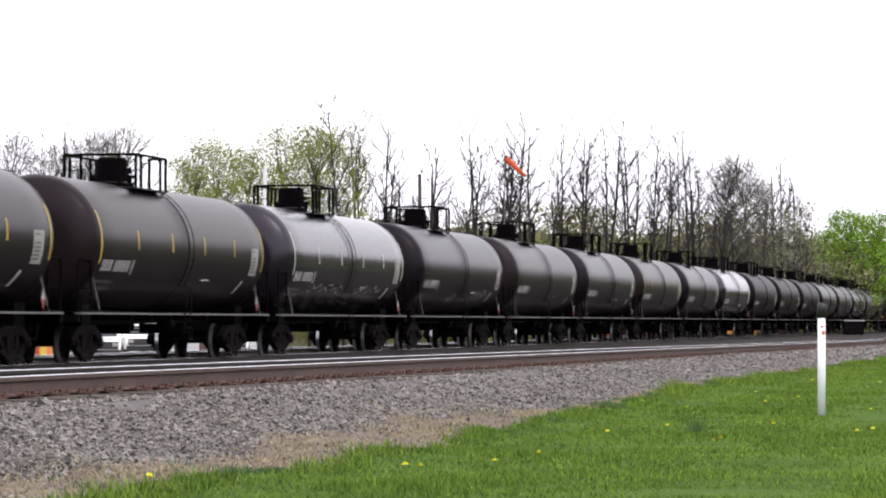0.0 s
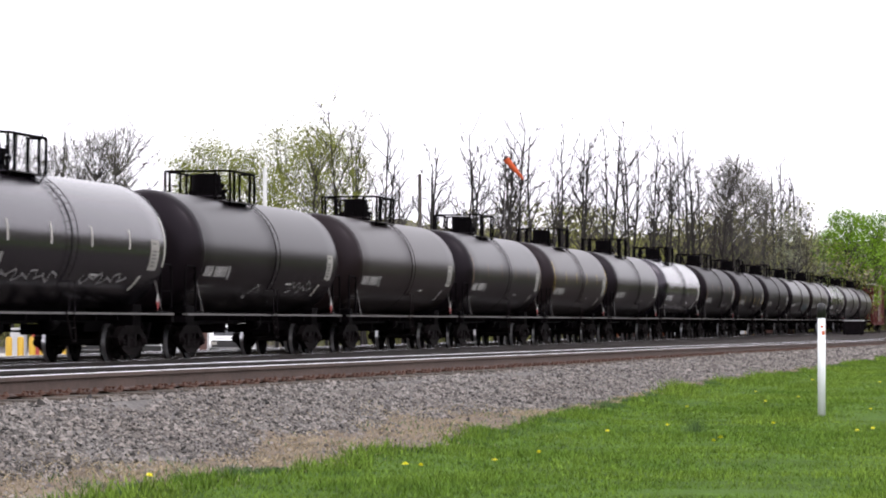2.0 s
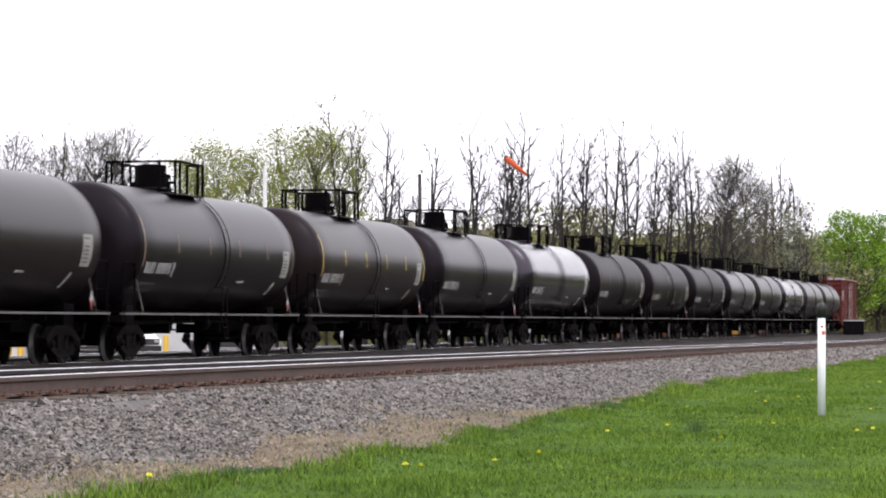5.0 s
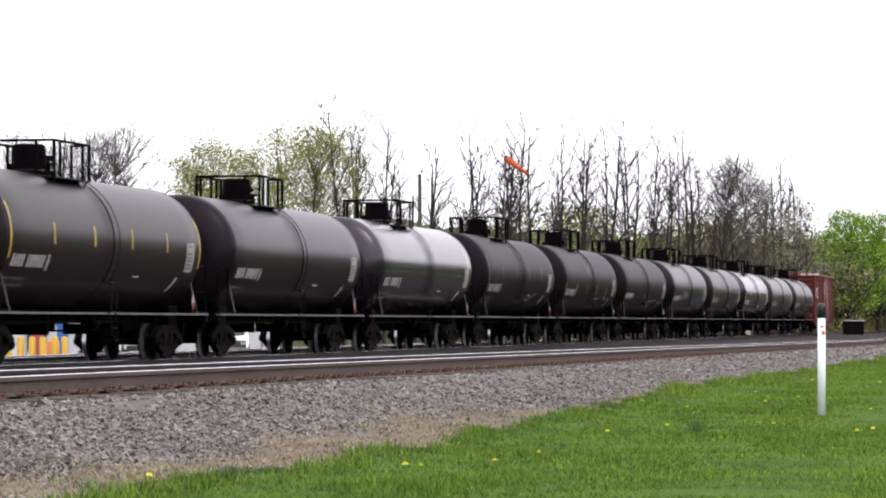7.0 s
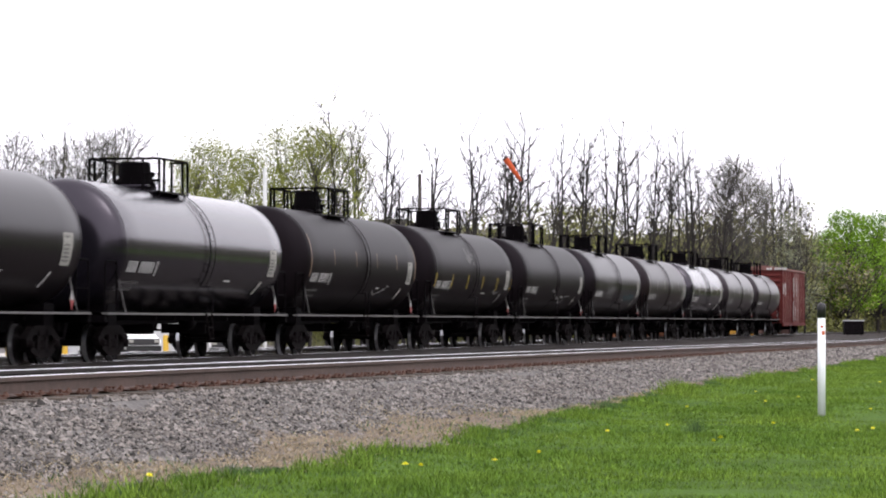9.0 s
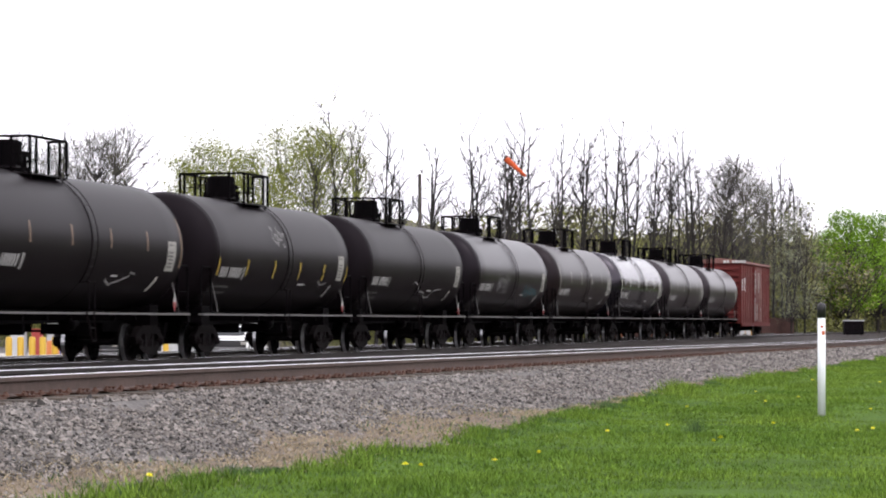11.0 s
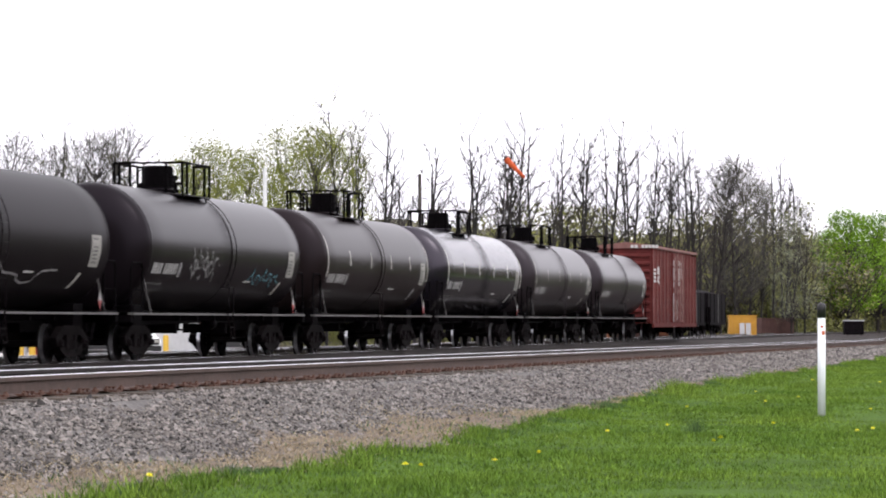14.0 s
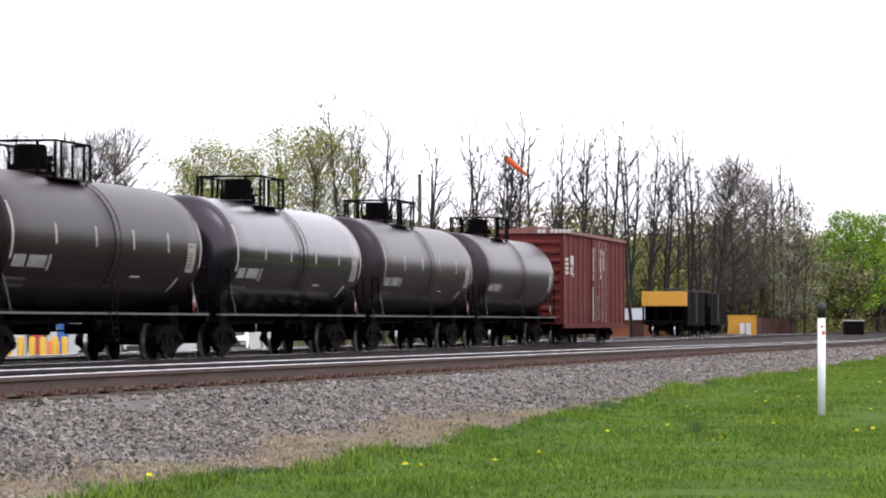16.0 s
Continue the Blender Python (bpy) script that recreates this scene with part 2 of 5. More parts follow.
def stones(n, x0, x1, y0, y1, size, keep=None):
    x = x0 * (x1 / x0) ** rng.random(n)
    y = y0 + (y1 - y0) * rng.random(n)
    if keep:
        ok = np.array([keep(a, b) for a, b in zip(x, y)])
        x, y = x[ok], y[ok]
    n = len(x)
    z = np.array([ground_z(a, b) for a, b in zip(x, y)])
    r = size * np.exp(rng.normal(0, 0.35, n)) * (1 + np.clip((x - 60) / 80, 0, 1))
    ang = rng.random(n) * 6.283
    c, s = np.cos(ang), np.sin(ang)
    o = OCT[None] * (r[:, None, None] * (0.6 + 0.8 * rng.random((n, 6, 1)))) + rng.normal(0, 0.25, (n, 6, 3)) * r[:, None, None]
    o[:, :, 2] *= 0.75
    vx, vy = o[:, :, 0] * c[:, None] - o[:, :, 1] * s[:, None], o[:, :, 0] * s[:, None] + o[:, :, 1] * c[:, None]
    v = np.stack([vx + x[:, None], vy + y[:, None], o[:, :, 2] + z[:, None] + 0.25 * r[:, None]], -1).reshape(-1, 3)
    f = (OCTF[None] + 6 * np.arange(n)[:, None, None]).reshape(-1, 3)
    return v.tolist(), f.tolist()


v, f = stones(128000, 18, 150, 6.3, 9.72, 0.0152, lambda a, b: b > verge_y(a) or (b > edge_y(a) and random.random() < 0.32 + 0.6 * ((b - edge_y(a)) / (verge_y(a) - edge_y(a))) ** 2))
scatter("ballast_stones", v, f, M["stone"], "loose angular grey and brownish ballast stones", "gravel")
M["stone_dark"] = mat("dark_crushed_stone", (0.045, 0.038, 0.036), 0.9, shine=0.1, spread=0.45, scale=3, random_hue=0.7, island=True)
v, f = stones(16000, 24, 260, 9.95, 13.6, 0.026)
scatter("ballast_stones", v, f, M["stone_dark"], "dark ballast stones between the rails", "gravel")

M["blade"] = mat("grass_blades", (0.126, 0.186, 0.026), 0.9, shine=0.12, spread=0.4, scale=1.1, random_hue=0.6, island=True, tint=(0.058, 0.118, 0.015))
M["straw"] = mat("straw", (0.273, 0.221, 0.1365), 0.9, spread=0.3, scale=3, random_hue=0.45, island=True)
M["weed"] = mat("weed_leaves", (0.046, 0.1, 0.014), 0.7, spread=0.3, scale=4, random_hue=0.4, island=True)


def blades(x, y, z, h, w, lean=0.5):
    n = len(x)
    ang, tip = rng.random(n) * 6.283, rng.random(n) * 6.283
    c, s = np.cos(ang) * w, np.sin(ang) * w
    l = h * lean * rng.random(n)
    a = np.stack([x - c, y - s, z], -1)
    b = np.stack([x + c, y + s, z], -1)
    t = np.stack([x + l * np.cos(tip), y + l * np.sin(tip), z + h], -1)
    vs = np.stack([a, b, t], 1).reshape(-1, 3)
    return vs.tolist(), np.arange(3 * n).reshape(-1, 3).tolist()


n = 230000
bx = 18 * (150 / 18) ** (rng.random(n) ** 1.15)
back_y = np.clip(0.06 * bx - 0.3, 0.5, 8)
by = back_y + (7.5 - back_y) * rng.random(n)
be = np.array([edge_y(a) for a in bx])
ok = by < be + rng.normal(0, 0.05, n)
bx, by, be = bx[ok], by[ok], be[ok]
patch = np.array([noise.noise((a * 0.35, b * 0.9, 2)) for a, b in zip(bx, by)])
near_edge = np.clip(1 - (be - by) / 0.6, 0, 1)
bh = (0.018 + 0.03 * rng.random(len(bx))) * (1 + 1.6 * np.clip(patch, 0, 1)) * (1 + 2.0 * near_edge * (patch > -0.1))
bz = np.array([ground_z(a, b) for a, b in zip(bx, by)]) + np.minimum(0.024, 0.002 + np.clip(be - by, 0, 9) * 0.12)
v, f = blades(bx, by, bz, bh, (0.003 + 0.003 * rng.random(len(bx))) * (1 + bx / 60), 1.1)
scatter("grass", v, f, M["blade"], "fresh green spring grass blades", "grass")

# dead straw over the bare soil, and a little of it in the lawn
n = 36000
bx = 18 * (110 / 18) ** rng.random(n)
be = np.array([edge_y(a) for a in bx])
wide = np.array([verge_y(a) for a in bx]) - be
by = be + wide * rng.normal(0.42, 0.42, n)
ok = np.array([noise.noise((a * 0.5, b * 1.6, 8)) > -0.12 for a, b in zip(bx, by)]) | (rng.random(n) < 0.12)
bx, by = bx[ok], by[ok]
bz = np.array([ground_z(a, b) for a, b in zip(bx, by)]) + 0.01
v, f = blades(bx, by, bz, 0.012 + 0.035 * rng.random(len(bx)), 0.003 + 0.004 * rng.random(len(bx)), 2.6)
scatter("dry_grass", v, f, M["straw"], "dead straw-coloured grass along the gravel edge", "dry grass")

# rank darker grass in clumps along the turf's edge, and sprigs out on the soil
n = 60000
bx = 18 * (130 / 18) ** rng.random(n)
be = np.array([edge_y(a) for a in bx])
by = be - np.abs(rng.normal(0, 0.3, n)) + 0.08
clump = np.array([noise.noise((a * 0.9, b * 1.5, 21)) + 0.5 * noise.noise((a * 3.1, b * 4.0, 5)) for a, b in zip(bx, by)])
out = rng.random(n) < 0.10
by = np.where(out, be + 0.9 * rng.random(n) * np.array([lerp_table(a, SOIL) for a in bx]), by)
ok = np.where(out, clump > 0.22, clump > -0.02)
bx, by, clump = bx[ok], by[ok], clump[ok]
bz = np.array([ground_z(a, b) for a, b in zip(bx, by)])
v, f = blades(bx, by, bz, (0.025 + 0.042 * rng.random(len(bx))) * (0.7 + 1.3 * np.clip(clump, 0, 0.8)), (0.003 + 0.003 * rng.random(len(bx))) * (1 + bx / 60), 0.9)
scatter("rank_grass", v, f, M["weed"], "darker rank grass in clumps along the lawn's edge", "grass")


def lawn_spot(x, y):
    return (x, y, ground_z(x, y) + 0.02)


# taller tuft in the lawn and small weeds in the stones
for (x, y), hh, nn in (((37.0, 4.69), 0.30, 80), ((49.6, 6.95), 0.12, 60), ((45.2, 6.86), 0.1, 50)):
    px, py, pz = lawn_spot(x, y)
    sx, sy = px + rng.normal(0, 0.14 if hh > 0.2 else 0.16, nn), py + rng.normal(0, 0.06, nn)
    v, f = blades(sx, sy, np.full(nn, pz - 0.03), hh * (0.5 + 0.5 * rng.random(nn)), np.full(nn, 0.006), 0.5)
    m = bpy.data.meshes.new("grass_tuft")
    m.from_pydata(v, [], f)
    m.materials.append(M["weed"])
    tagged(new("grass_tuft", m), "dark green tuft of taller grass", "grass tuft")

M["petal"] = mat("dandelion_yellow", (0.78, 0.72, 0.03), 0.7, spread=0.2, scale=80)
M["stem"] = mat("dandelion_stem", (0.078, 0.143, 0.026), 0.7, spread=0.2, scale=30)


def dandelion():
    root = tagged(new("dandelion"), "yellow dandelion flower standing in the lawn", "flower", "dandelions")
    bm = bmesh.new()
    pipe(bm, [(0, 0, -0.02), (0.004, 0, 0.03), (0.0, 0.002, 0.072)], 0.003, 5)
    part("stem", bm, M["stem"], root)
    bm = bmesh.new()
    for r, z, k in ((0.03, 0.072, 14), (0.022, 0.08, 10), (0.011, 0.086, 6)):
        for i in range(k):
            a = 6.283 * i / k + r * 40
            c, s = math.cos(a), math.sin(a)
            q = [bm.verts.new(p) for p in ((0.002 * c, 0.002 * s, z - 0.006), (r * c - 0.007 * s, r * s + 0.007 * c, z + 0.006), (r * c + 0.007 * s, r * s - 0.007 * c, z + 0.006))]
            bm.faces.new(q)
    part("flower_head", bm, M["petal"], root)
    return root


first_flower = dandelion()
spots = [(26.7, 5.8), (27.7, 5.32), (29.4, 5.21), (35.4, 5.48), (37.6, 5.08), (45.5, 5.87), (33.6, 4.05), (34.4, 4.06), (39.1, 3.95), (52.1, 4.84), (55.9, 5.97),
         (37.2, 2.76), (38.1, 2.65), (48.9, 5.08), (66.6, 4.46), (67.8, 5.99), (47.0, 3.31), (22.4, 6.95), (26.8, 5.95)]
for k, (x, y) in enumerate(spots):
    p = lawn_spot(x, y)
    m = pose(*p, random.uniform(-12, 12), random.uniform(-12, 12), random.uniform(0, 360))
    if k == 0:
        first_flower.matrix_basis = m
    else:
        copy_thing(first_flower, m)

# ---- marker post ----
M["pvc"] = mat("white_plastic", (0.8, 0.82, 0.84), 0.4, spread=0.08, scale=5)
M["cap"] = mat("black_plastic", (0.00975, 0.0091, 0.0104), 0.5, spread=0.2, scale=20)
M["orange"] = mat("orange_tape", (0.4875, 0.104, 0.026), 0.6, spread=0.25, scale=30)
post = tagged(new("marker_post"), "white plastic marker post with black cap and orange warning marks", "marker post")
post.matrix_basis = pose(44.16, 3.78, ground_z(44.16, 3.78) - 0.03, 0, 0.8, 0)
bm = bmesh.new()
lathe(bm, [(0, 0.002), (0, 0.056), (1.48, 0.056), (1.48, 0.002)], 24, "z")
part("tube", bm, M["pvc"], post)
bm = bmesh.new()
lathe(bm, [(1.46, 0.058), (1.46, 0.063), (1.62, 0.061), (1.655, 0.053), (1.67, 0.03), (1.675, 0.002)], 24, "z")
part("cap", bm, M["cap"], post, "domed black cap")
for z0, z1, spans in ((1.22, 1.28, ((3.3, 4.1), (4.4, 5.6))), (1.32, 1.35, ((3.0, 3.7), (4.3, 5.2))), (1.38, 1.41, ((4.5, 5.6),))):
    bm = bmesh.new()
    for a0, a1 in spans:
        lathe(bm, [(z0, 0.0575), (z1, 0.0575)], 8, "z", 0, a0, a1)
    part("warning_mark", bm, M["orange"], post)

# ---- the train ----
M["tank_black"] = mat("black_tank_paint", (0.005, 0.0036, 0.0046), 0.3, shine=0.11, spread=0.35, scale=1.6, tint=(0.0075, 0.0054, 0.0064), bump=0.03, bump_scale=3)
M["tank_matt"] = mat("sooty_matt_tank_paint", (0.0052, 0.0038, 0.0046), 0.42, shine=0.06, spread=0.4, scale=1.6, tint=(0.0062, 0.0044, 0.005), bump=0.03, bump_scale=3)
M["tank_brown"] = mat("faded_black_tank_paint", (0.0085, 0.0056, 0.0057), 0.32, shine=0.12, spread=0.35, scale=1.3, tint=(0.012, 0.0082, 0.008), bump=0.03, bump_scale=3)
M["tank_grey"] = mat("dusty_grey_tank_paint", (0.016, 0.0125, 0.0138), 0.3, shine=0.2, spread=0.3, scale=1.1, tint=(0.022, 0.0172, 0.0182), bump=0.03, bump_scale=3)
M["tank_gloss"] = mat("glossy_new_tank_paint", (0.006, 0.0052, 0.0075), 0.2, shine=0.5, spread=0.2, scale=1.0, bump=0.02, bump_scale=2.5)
M["tank_sheen"] = mat("satin_tank_paint", (0.009, 0.0075, 0.0098), 0.22, shine=0.36, spread=0.25, scale=1.0, bump=0.02, bump_scale=2.5)
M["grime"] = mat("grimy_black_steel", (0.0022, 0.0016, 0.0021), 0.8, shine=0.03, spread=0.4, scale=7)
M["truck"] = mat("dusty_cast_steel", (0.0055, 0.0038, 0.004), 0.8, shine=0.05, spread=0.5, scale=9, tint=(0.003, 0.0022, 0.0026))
M["tread"] = mat("bright_wheel_tread", (0.5, 0.5, 0.52), 0.3, 1.0, spread=0.2, scale=12)
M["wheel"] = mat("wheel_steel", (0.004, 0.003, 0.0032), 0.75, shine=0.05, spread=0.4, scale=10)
M["yellow"] = mat("yellow_reflective_tape", (0.468, 0.325, 0.039), 0.5, spread=0.15, scale=20)
M["whitetape"] = mat("white_reflective_tape", (0.468, 0.455, 0.416), 0.5, spread=0.15, scale=20)
M["oldtape"] = mat("dirty_tape", (0.195, 0.13, 0.0845), 0.6, spread=0.4, scale=8)
M["letter"] = mat("white_stencil_paint", (0.3575, 0.351, 0.3445), 0.7, spread=0.4, scale=12)
M["faint"] = mat("faded_stencil_paint", (0.1105, 0.1073, 0.104), 0.7, spread=0.4, scale=12)
M["placard"] = mat("data_panel", (0.26, 0.2503, 0.2275), 0.6, spread=0.25, scale=8)
M["steelbar"] = mat("worn_light_steel", (0.12, 0.112, 0.112), 0.55, 0.3, spread=0.35, scale=9)
M["signred"] = mat("red_sign_paint", (0.22, 0.02, 0.02), 0.6, spread=0.2, scale=9)
M["graf_teal"] = mat("teal_spray_paint", (0.06, 0.16, 0.19), 0.8, spread=0.5, scale=6)
M["graf"] = mat("pale_spray_paint", (0.195, 0.1885, 0.1885), 0.8, spread=0.5, scale=6)

for key in ("tank_black", "tank_matt", "tank_brown", "tank_grey", "tank_sheen", "tank_gloss"):
    M[key].node_tree.nodes["Principled BSDF"].inputs["Specular Tint"].default_value = (1.0, 0.9, 1.06, 1)

R, ZC, LEN = 1.61, 2.85, 14.6     # tank radius, its axis over the rail, its cylinder


def skin(x, z, out=0.006):
    """A place on the tank's near side."""
    dz = max(-R, min(R, z - ZC))
    return Vector((x, -math.sqrt(R * R - dz * dz), z)) + Vector((0, -math.sqrt(R * R - dz * dz), dz)) / R * out


def patch(bm, x0, x1, z0, z1, n=3, out=0.006, slant=0.0, mi=0):
    """A sheet that lies on the tank's near side."""
    rows = []
    for i in range(n + 1):
        z = z0 + (z1 - z0) * i / n
        dx = slant * i / n
        rows.append((bm.verts.new(skin(x0 + dx, z, out)), bm.verts.new(skin(x1 + dx, z, out))))
    for a, b in zip(rows, rows[1:]):
        bm.faces.new((a[0], a[1], b[1], b[0])).material_index = mi


CACHE = {}


def cached(key, name, parent, make, material, label="", smooth=False, m=None):
    """A part whose mesh is made once and shared by all the cars alike."""
    if key not in CACHE:
        bm = bmesh.new()
        make(bm)
        bmesh.ops.recalc_face_normals(bm, faces=bm.faces)
        CACHE[key] = part(name, bm, material, parent, "", smooth)
        ob = CACHE[key]
    else:
        ob = share(CACHE[key], name, parent, Matrix.Identity(4))
    if m is not None:
        ob.matrix_basis = m
    if label:
        ob["label"] = label
    return ob


def make_shell(bm):
    dish = [(0.56 * (1 - (i / 14) ** 3.2) ** (1 / 2.2), max(0.01, R * i / 14)) for i in range(12)] + [(0.56 * (1 - q ** 3.2) ** (1 / 2.2), R * q) for q in (0.9, 0.94, 0.97, 0.99)]
    prof = [(-u, r) for u, r in dish] + [(0, R)]
    prof += [(LEN * i / 12, R) for i in range(1, 12)]
    prof += [(LEN, R)] + [(LEN + u, r) for u, r in dish[::-1]]
    rings = lathe(bm, prof, 72)
    for r in rings:
        for v in r:
            v.co.z += ZC


def make_band(x, w=0.09, out=0.012):
    def go(bm):
        for r in lathe(bm, [(x, R - 0.01), (x, R + out), (x + w, R + out), (x + w, R - 0.01)], 72):
            for v in r:
                v.co.z += ZC
    return go


def make_housing(bm):
    lathe(bm, [(4.36, 0.46), (4.62, 0.46), (4.62, 0.42), (5.09, 0.4), (5.14, 0.34), (5.14, 0.01)], 20, "z", smooth=False)
    for v in bm.verts:
        v.co.x += 5.75
    for k in range(8):
        a = k * math.pi / 4
        bar(bm, (5.75 + 0.5 * math.cos(a), 0.5 * math.sin(a), 4.5), (5.75 + 0.5 * math.cos(a), 0.5 * math.sin(a), 4.68), 0.04, 6)


def make_valve(bm):
    lathe(bm, [(4.4, 0.3), (4.55, 0.3), (4.57, 0.2), (4.78, 0.2), (4.8, 0.26), (4.92, 0.24), (4.95, 0.01)], 14, "z", smooth=False)
    for v in bm.verts:
        v.co.x += 6.65
    bar(bm, (6.65, -0.35, 4.7), (6.65, 0.35, 4.7), 0.05)
    bar(bm, (6.4, 0, 4.86), (7.0, 0, 4.86), 0.03)


def make_platform(bm):
    for y0, y1 in ((-0.97, -0.58), (0.58, 0.97)):
        box(bm, 4.8, 7.4, y0, y1, 4.315, 4.345)
    box(bm, 4.8, 5.1, -0.62, 0.62, 4.47, 4.51)
    for x in (4.95, 7.25):
        for s in (-1, 1):
            bar(bm, (x, s * 0.94, 4.32), (x, s * 0.86, 4.18), 0.022)
            bar(bm, (x, s * 0.7, 4.32), (x, s * 0.7, 4.24), 0.04)


def make_railing(s):
    def go(bm):
        y, x0, x1, top = s * 0.94, 4.82, 7.38, 5.18
        pipe(bm, [(x0, 0, top), (x0, y, top), (x1, y, top), (x1, s * 0.45, top)], 0.034)
        pipe(bm, [(x0, y, 4.78), (x0, s * 0.5, 4.78)], 0.014)
    return go


def make_post(bm):
    bar(bm, (0, 0, 4.3), (0, 0, 5.18), 0.042)


def make_ladder(bm):
    """Side ladder that follows the tank down to the sill."""
    pts = []
    for k in range(15):
        a = radians(66 - k * 7.2)
        pts.append((-(R + 0.07) * math.cos(a), ZC + (R + 0.07) * math.sin(a)))
    pts += [(-1.6, 1.9), (-1.6, 1.2)]
    for x in (7.1, 7.52):
        pipe(bm, [(x, y, z) for y, z in pts], 0.013, 5)
    for y, z in pts:
        bar(bm, (7.1, y, z), (7.52, y, z), 0.01, 5)


def make_stirrup(bm):
    pipe(bm, [(7.05, -1.55, 1.2), (7.32, -1.6, 0.52), (7.6, -1.6, 0.52), (7.6, -1.55, 1.2)], 0.024, 5)
    bar(bm, (7.2, -1.58, 0.82), (7.6, -1.58, 0.82), 0.018, 5)


def make_sill(bm):
    for s in (-1, 1):
        box(bm, -1.15, LEN + 1.15, s * 1.42 - 0.07, s * 1.42 + 0.07, 1.14, 1.19)


def make_stub(a, s):
    """Stub centre sill with its bolster and saddle."""
    def go(bm):
        x = lambda d: a + s * d
        box(bm, *sorted((x(-1.3), x(2.6))), -0.33, 0.33, 0.72, 1.2)
        box(bm, *sorted((x(0.25), x(0.95))), -1.05, 1.05, 0.85, 1.4)
        box(bm, *sorted((x(-1.22), x(-1.05))), -1.45, 1.45, 0.95, 1.13)
    return go


def make_coupler(a, s):
    def go(bm):
        x = lambda d: a + s * d
        bar(bm, (x(-1.28), 0, 0.92), (x(-1.72), 0, 0.92), 0.13, 8)
        box(bm, *sorted((x(-1.745), x(-1.6))), -0.2, 0.2, 0.76, 1.06)
    return go


def make_hose(a, s):
    def go(bm):
        x = lambda d: a + s * d
        pipe(bm, [(x(-1.2), -0.5, 0.95), (x(-1.45), -0.5, 0.55), (x(-1.74), -0.4, 0.6)], 0.035)
    return go


def make_end_platform(a, s):
    def go(bm):
        x = lambda d: a + s * d
        box(bm, *sorted((x(-1.15), x(0.25))), -1.45, 1.45, 1.2, 1.24)
    return go


def make_end_rail(a, s, y):
    def go(bm):
        x = lambda d: a + s * d
        pipe(bm, [(x(-0.2), y, 1.22), (x(-0.2), y, 2.3), (x(-0.3), y, 2.42), (x(-1.05), y, 2.42), (x(-1.12), y, 2.3), (x(-1.12), y, 1.22)], 0.03)
        bar(bm, (x(-0.2), y, 1.75), (x(-1.12), y, 1.75), 0.014)
    return go


def make_brace(x, lean):
    def go(bm):
        vs = skin(x, 2.0, -0.02)
        bar(bm, (x, vs.y, 2.05), (x + lean, -1.44, 1.19), 0.022, 5)
    return go


def make_outlet(bm):
    lathe(bm, [(1.34, 0.2), (1.0, 0.2), (0.9, 0.13), (0.74, 0.12), (0.74, 0.01)], 12, "z", smooth=False)
    for v in bm.verts:
        v.co.x += 7.3


def make_reservoir(bm):
    lathe(bm, [(0, 0.01), (0.05, 0.24), (1.0, 0.24), (1.05, 0.01)], 14, "x")
    for v in bm.verts:
        v.co += Vector((3.2, 0.35, 1.13))


def make_centre_sill(bm):
    """The sill's light run under the tank, with its flanges and hangers."""
    box(bm, 2.4, LEN - 2.4, -0.3, 0.3, 0.98, 1.27)
    box(bm, 2.4, LEN - 2.4, -0.42, 0.42, 0.94, 0.98)
    for i in range(6):
        x = 3.1 + i * 1.65
        box(bm, x, x + 0.1, -1.38, 1.38, 1.0, 1.16)


def make_cylinder(bm):
    lathe(bm, [(0, 0.01), (0.02, 0.17), (0.5, 0.17), (0.55, 0.08), (0.95, 0.06), (0.96, 0.01)], 14, "x")
    for v in bm.verts:
        v.co += Vector((8.2, -0.62, 0.92))


def make_side_frame(y):
    """Cast frame with its top and bottom members, columns and open windows."""
    def go(bm):
        runs = [((-1.12, 0.5), (-0.62, 0.77), 0.1), ((-0.62, 0.77), (0.62, 0.77), 0.11), ((0.62, 0.77), (1.12, 0.5), 0.1), ((-1.0, 0.47), (-0.42, 0.24), 0.085),
                ((-0.42, 0.24), (0.42, 0.24), 0.09), ((0.42, 0.24), (1.0, 0.47), 0.085), ((-0.29, 0.24), (-0.29, 0.77), 0.075), ((0.29, 0.24), (0.29, 0.77), 0.075)]
        for (xa, za), (xb, zb), w in runs:
            px, pz = -(zb - za), xb - xa
            l = math.hypot(px, pz)
            px, pz = px / l * w, pz / l * w
            q = [(xa - px, za - pz), (xb - px, zb - pz), (xb + px, zb + pz), (xa + px, za + pz)]
            a = [bm.verts.new((u, y - 0.085, v)) for u, v in q]
            b = [bm.verts.new((u, y + 0.085, v)) for u, v in q]
            for k in range(4):
                bm.faces.new((a[k], a[(k + 1) % 4], b[(k + 1) % 4], b[k]))
            bm.faces.new(a), bm.faces.new(b[::-1])
    return go


def make_springs(y):
    def go(bm):
        for dx in (-0.16, 0.0, 0.16):
            lathe_k = len(bm.verts)
            lathe(bm, [(0.3 + 0.035 * i, 0.075 if i % 2 else 0.06) for i in range(8)], 10, "z")
            bm.verts.ensure_lookup_table()
            for v in bm.verts[lathe_k:]:
                v.co.x += dx
                v.co.y += y - 0.02
    return go


def make_bearing(bm):
    lathe(bm, [(0.0, 0.12), (-0.1, 0.12), (-0.12, 0.085), (-0.15, 0.08), (-0.15, 0.01)], 14, "y", smooth=False)
    for k in range(3):
        a = 2.09 * k + 0.5
        bar(bm, (0.055 * math.cos(a), -0.14, 0.055 * math.sin(a)), (0.055 * math.cos(a), -0.165, 0.055 * math.sin(a)), 0.02, 5)


